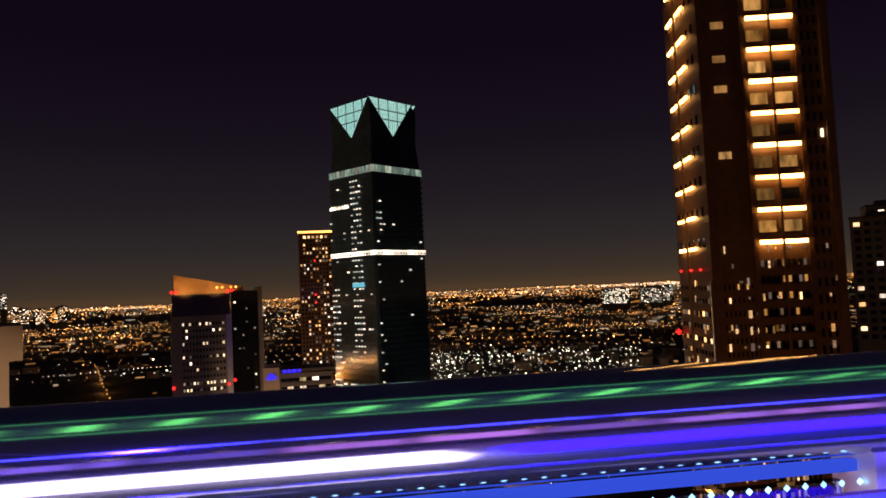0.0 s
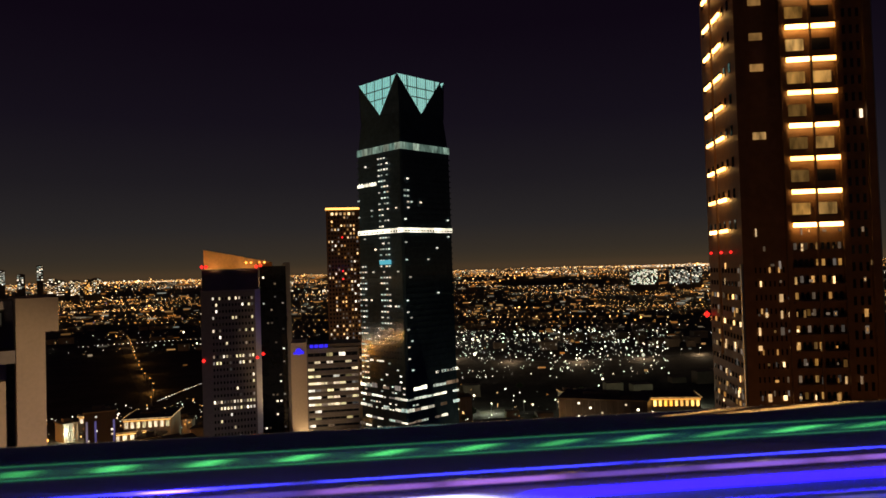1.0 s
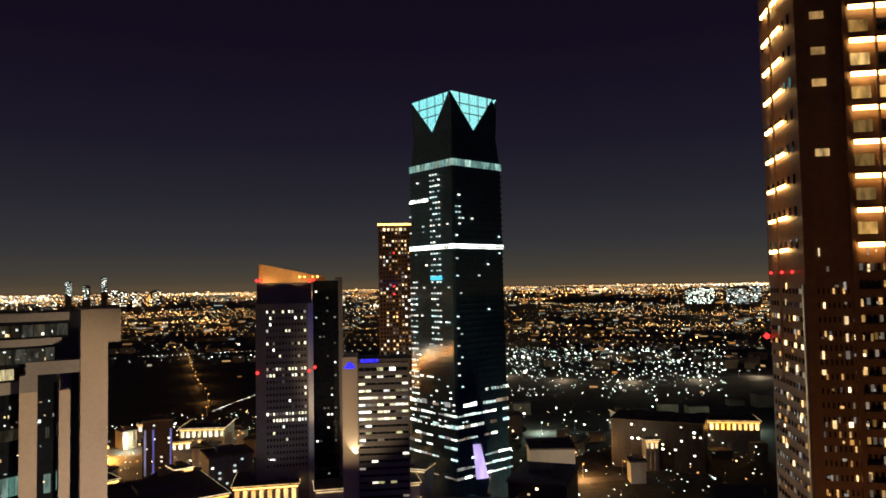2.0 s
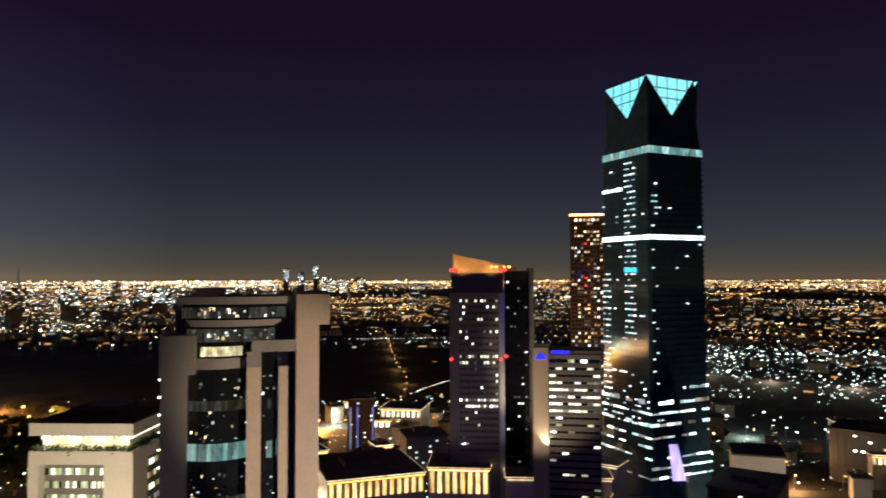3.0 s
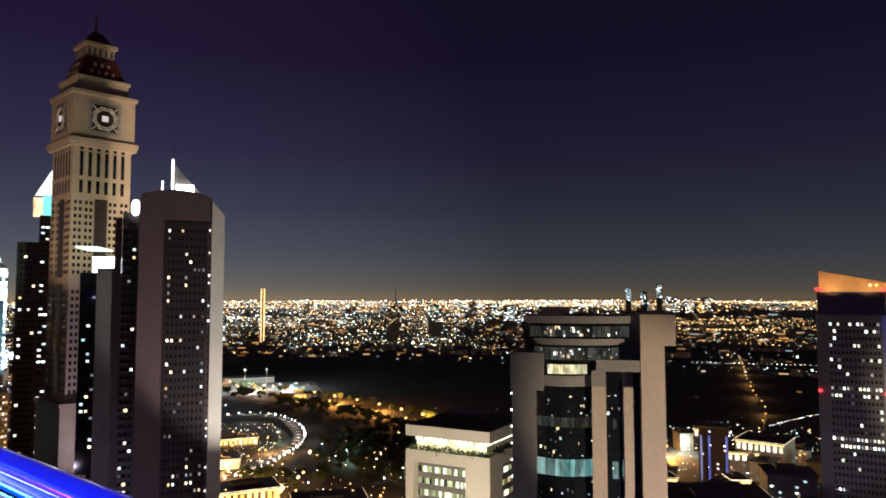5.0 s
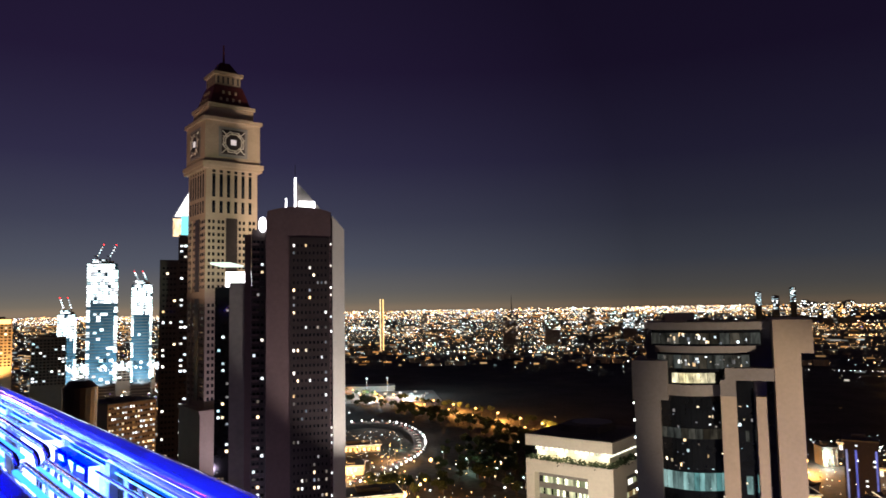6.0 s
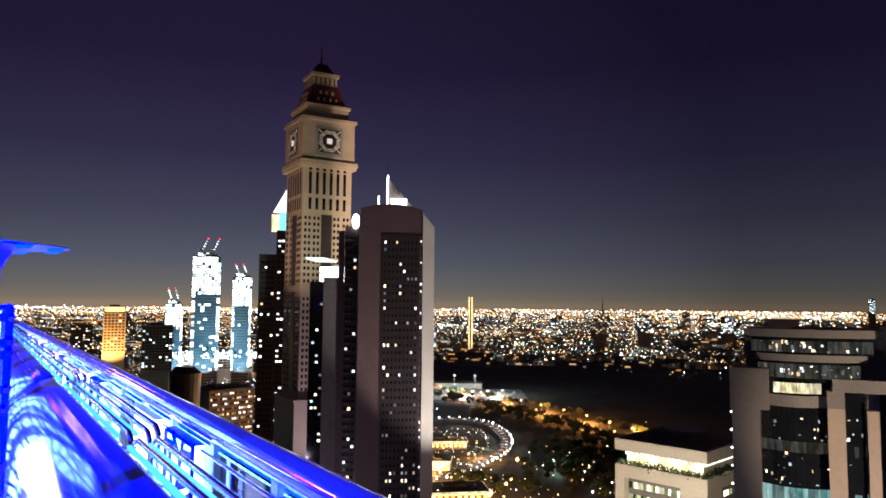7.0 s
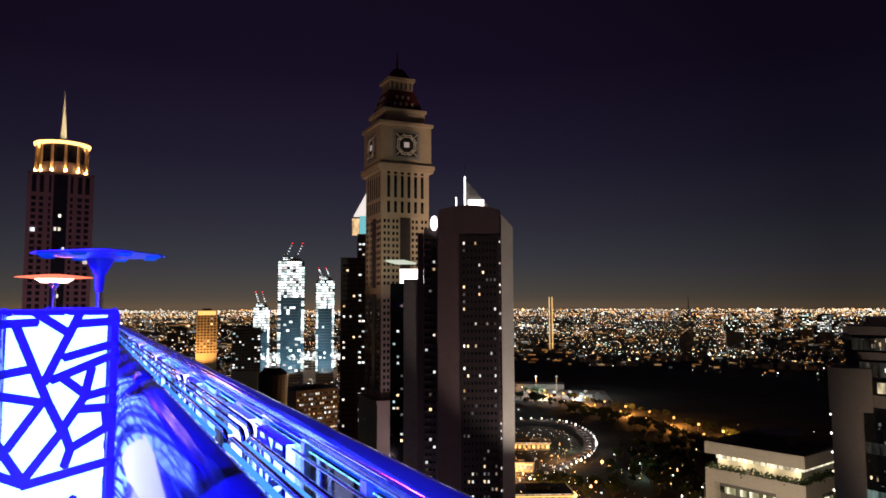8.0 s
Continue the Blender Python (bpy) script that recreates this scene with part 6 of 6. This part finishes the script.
# one tile of the pierced screens: ribs from side to side and from rib to rib, 370 wide and 620 high
RIBS = ((0, 40, 125, 34), (115, 0, 228, 78), (252, 0, 150, 236), (240, 40, 370, 31), (62, 42, 158, 286), (0, 208, 108, 188),
        (0, 266, 150, 300), (205, 154, 370, 106), (170, 228, 370, 142), (200, 216, 282, 286), (292, 188, 272, 288), (268, 288, 370, 262),
        (152, 292, 50, 446), (0, 388, 92, 540), (156, 284, 208, 396), (210, 396, 98, 552), (272, 288, 206, 396), (240, 328, 370, 327),
        (212, 392, 236, 462), (226, 462, 345, 394), (236, 456, 218, 516), (96, 566, 370, 506), (0, 512, 110, 566), (336, 327, 345, 398))


def ribs(w, z0, z1, y, deep, flip=0):
    """Flat ribs of a pierced screen in the plane y, its tiles set from the top down."""
    m, k, half = Mesh(), w / 370, 0.0115 * (w / 0.30) ** 0.5
    tall = 620 * k
    for row in range(int(math.ceil((z1 - z0) / tall))):
        for i, (xa, za, xb, zb) in enumerate(RIBS):
            front = y + 0.0004 * i
            if (row + flip) % 2:
                xa, xb = 370 - xa, 370 - xb
            a, b = Vector((xa * k - w / 2, 0, z1 - za * k - row * tall)), Vector((xb * k - w / 2, 0, z1 - zb * k - row * tall))
            if min(a.z, b.z) < z0:
                continue
            d = (b - a).normalized()
            n = Vector((-d.z, 0, d.x)) * half
            ring = [a - d * half * 0.5, a + n, b + n, b + d * half * 0.5, b - n, a - n]
            m.add([(p.x, front, p.z) for p in ring] + [(p.x, front + deep * 0.5, p.z) for p in ring],
                  [tuple(range(6)), tuple(range(11, 5, -1))] + [(j, 6 + j, 6 + (j + 1) % 6, (j + 1) % 6) for j in range(6)])
    rim = 0.006
    y -= 0.001
    m.box(-w / 2, -w / 2 + rim, y, y + deep, z0, z1).box(w / 2 - rim, w / 2, y, y + deep, z0, z1)
    m.box(-w / 2 + rim, w / 2 - rim, y, y + deep, z1 - rim, z1).box(-w / 2 + rim, w / 2 - rim, y, y + deep, z0, z0 + rim)
    return m


def light_box(x, y, w, h):
    """Glowing pillar behind a pierced blue screen of irregular cells."""
    t = thing("light_pillar", "glowing white pillar in a blue pierced screen", "lamp", pose(x, y, FLOOR), "light pillars")
    part("diffuser", Mesh().box(-w / 2 + 0.028, w / 2 - 0.028, -w / 2 + 0.028, w / 2 - 0.028, 0.03, h - 0.012), L_BOX, t, "glowing white diffuser")
    for k in range(4):
        part("pierced_screen", ribs(w, 0.0, h, -w / 2 + (0.002 if k % 2 else 0.0), 0.02, k // 2), M_BLUEPAINT, t, "blue lacquered screen of irregular cells", at=Matrix.Rotation(radians(90 * k), 4, "Z"))
    part("cap", Mesh().box(-w / 2, w / 2, -w / 2, w / 2, h, h + 0.006), M_BLUEPAINT, t)


# Nearest pillar is in view; those behind are added for the vinyl to mirror.
for x in (-2.35, -5.1, -6.3, -7.5, -8.7):
    light_box(x, -0.084, 0.30, 1.612)

t = thing("lit_table", "glowing white cube of a bar table beside the padded dividers", "table", pose(-5.2, -0.15, FLOOR))
part("body", Mesh().box(0.72, 1.3, -0.10, 0.24, 0.80, 1.05), L_TABLE, t, "glowing white body")
part("top", Mesh().box(0.70, 1.32, -0.12, 0.26, 1.05, 1.08), L_TABLE, t)
for x in (0.85, 1.17):
    part("leg", Mesh().box(x - 0.04, x + 0.04, 0.0, 0.16, 0, 0.8), M_CHROME, t)


def plinth(x, w, pierced):
    """Lit panel on a foot, inside the glass up to the handrail, replacing its reflections."""
    t = thing("light_plinth", "glowing pierced panel in place of reflections under the handrail" if pierced else "plain glowing panel in place of reflections under the handrail", "lamp", pose(x, 0.706, FLOOR), "light plinths")
    part("diffuser", Mesh().box(-w / 2 + 0.01, w / 2 - 0.01, -0.014, 0.02, 0.03, 1.094), L_BOX if pierced else L_TABLE, t, "glowing white diffuser")
    part("foot", Mesh().box(-w / 2, w / 2, -0.022, 0.02, 0.0, 0.03), M_BLUEPAINT, t)
    part("cap", Mesh().box(-w / 2, w / 2, -0.022, 0.02, 1.094, 1.099), M_BLUEPAINT if pierced else M_POST, t)
    if pierced:
        part("pierced_front", ribs(w, 0.03, 1.094, -0.03, 0.014, int(-x) % 2), M_BLUEPAINT, t, "blue lacquered screen of irregular cells")


# Panels added where the glass would mirror the table and the pillars.
for i in range(5):
    plinth(-3.72 - 2.46 * i, 0.55, False)
    plinth(-2.98 - 2.46 * i, 0.46, True)


def heater(x, y, r, h, glowing):
    """Patio heater: pole, flared collar, broad dish."""
    t = thing("patio_heater", "patio heater with glowing red dish" if glowing else "blue lit patio heater with broad dish", "heater", pose(x, y, FLOOR), "patio heaters")
    part("pole", Mesh().drum(0, 0, 0.02, h - 0.28, 0.025, n=12).drum(0, 0, 0, 0.05, 0.22, 0.2, 20), M_CHROME, t)
    part("collar", Mesh().drum(0, 0, h - 0.30, h - 0.18, 0.026, 0.034, 20).drum(0, 0, h - 0.18, h - 0.06, 0.034, 0.10, 20), M_CHROME if glowing else M_BLUE_LEAF, t)
    part("dish", Mesh().drum(0, 0, h - 0.06, h - 0.032, 0.10, r, 40).drum(0, 0, h - 0.032, h - 0.026, r, r * 0.97, 40).drum(0, 0, h - 0.026, h + 0.008, r * 0.97, r * 0.25, 40), L_HEAT if glowing else M_BLUE_LEAF, t)
    if not glowing:
        for i in range(8):
            a = 2 * math.pi * (i + 0.5) / 8
            part("lens", Mesh().drum(r * 0.82 * math.cos(a), r * 0.82 * math.sin(a), h - 0.054, h - 0.036, 0.04, 0.06, 12), L_LED, t)
    else:
        part("burner", Mesh().drum(0, 0, h - 0.10, h - 0.05, r * 0.34, r * 0.5, 24), L_BURNER, t, "white hot burner")
        bulb("heater_light", (x, y, FLOOR + h - 0.2), 160, (1.0, 0.25, 0.3), 0.2)


heater(-5.7, 0.07, 0.45, 2.03, False)
heater(-10.6, -0.39, 0.46, 2.04, True)

# unseen lights of the bar, set up for the polished rail to mirror
t = thing("bar_canopy", "canopy with green light strips over the terrace", "canopy", pose(0.9, 0.0, FLOOR + 3.0))
part("panel", Mesh().box(-2.6, 3.0, -0.25, 0.95, 0.06, 0.12), material("green_canopy", (0.006, 0.03, 0.014), 0.6), t)
for y in (-0.2, 0.9):
    part("light_strip", Mesh().box(-2.6, 3.0, y - 0.05, y + 0.05, 0.0, 0.05), L_GREENDIM, t)
for i in range(17):
    x = -2.3 + 0.3 * i
    part("green_lamp", Mesh().prism([(x, 0.05), (x + 0.08, 0.05), (x + 0.16, 0.5), (x + 0.08, 0.5)], 0.02, 0.055), L_GREEN, t)
for x in (-2.55, 2.95):
    part("post", Mesh().beam((x, -4.0, -3.0), (x, -4.0, 0.18), 0.05).beam((x, -4.0, 0.16), (x, 0.9, 0.16), 0.04), M_DARKWALL, t)
t = thing("lit_bench", "glowing white bench cube on the terrace", "bench", pose(-0.35, -0.75, FLOOR))
part("body", Mesh().box(-1.5, 0.8, -0.45, 0.45, 0.02, 0.45), L_TABLE, t)
# Truss added out of view to colour handrail and floor blue.
t = thing("light_truss", "unseen steel truss with blue light strips, added over the terrace", "light", pose(-8.0, -3.0, FLOOR + 2.75))
part("truss", Mesh().beam((-9.5, 0, 0.08), (12.0, 0, 0.08), 0.04).beam((-9.5, -0.25, 0.08), (12.0, -0.25, 0.08), 0.04), M_STEEL, t)
for x in (-9.0, -2.0, 5.0, 11.8):
    part("post", Mesh().beam((x, -0.12, -2.75), (x, -0.12, 0.08), 0.045), M_STEEL, t)
for i in range(10):
    part("blue_strip", Mesh().box(-9.3 + 2.14 * i, -7.4 + 2.14 * i, -0.09, 0.09, 0.0, 0.04), L_BLUESTRIP, t, "glowing blue light strip")
# Unseen spots added to turn the handrail blue.
flood("blue_wash", (-1.7, -2.9, FLOOR + 2.7), (-1.75, RAIL_Y, RAIL_Z - 0.2), 26000, (0.008, 0.015, 1.0), 32, 0.12).data.spot_blend = 0.9
for x in (-3.6, -5.4, -7.8, -10.5, -13.5, -16.5):
    flood("blue_wash", (x, -2.9, FLOOR + 2.7), (x - 0.2, RAIL_Y, RAIL_Z - 0.25), 42000 if x < -4 else 30000, (0.008, 0.015, 1.0), 60, 0.12).data.spot_blend = 0.9
# Blue block added out of view for the blue patch in the rail.
t = thing("blue_bench", "unseen glowing blue cube added on the terrace", "bench", pose(1.9, -0.8, FLOOR))
part("body", Mesh().box(-1.2, 1.5, -0.35, 0.3, 0.02, 0.45), glow("added_blue_glow", (0.0004, 0.0015, 1.0), 14.0, None, 0.0, True), t)
# Glowing panes and lamps added out of view to tint the rail violet.
t = thing("bar_window", "unseen violet panes and lamps added on the terrace wall", "window", pose(0, -7.0, FLOOR))
for i in range(8):
    part("pane", Mesh().box(-5.0 + 1.5 * i, -3.7 + 1.5 * i, 0.0, 0.03, 0.9, 2.3), glow("violet_pane", (0.35, 0.16, 0.8), 2.6, (0.12, 0.1, 0.9), 0.6) if i == 0 else bpy.data.materials["violet_pane"], t)
for i in range(9):
    part("lamp", Mesh().gem((-4.6 + 1.15 * i, 0.4, 2.6), 0.07), L_PURE if i % 3 else L_AMBER, t)
# Unseen bulbs added: pink for the rail's top, blue for the pillar screen.
bulb("magenta_wash", (-12.0, -4.5, FLOOR + 2.8), 260, (1.0, 0.05, 0.5), 0.12)
bulb("pillar_wash", (-0.9, -2.3, FLOOR + 2.4), 150, (0.01, 0.01, 1.0), 0.1)
# Glowing wall added beyond the view, for rail and vinyl to mirror blue.
t = thing("light_wall", "unseen tall wall of blue light panels added at the terrace end", "wall", pose(-20.5, 0, FLOOR))
part("frame", Mesh().box(-0.3, -0.06, -12.2, -2.3, 0, 7.2), M_DARKWALL, t)
for i in range(6):
    for j in range(4):
        part("light_panel", Mesh().box(-0.055, 0.0, -12.1 + 1.63 * i, -10.55 + 1.63 * i, 0.2 + 1.72 * j, 1.8 + 1.72 * j), L_WALL, t)
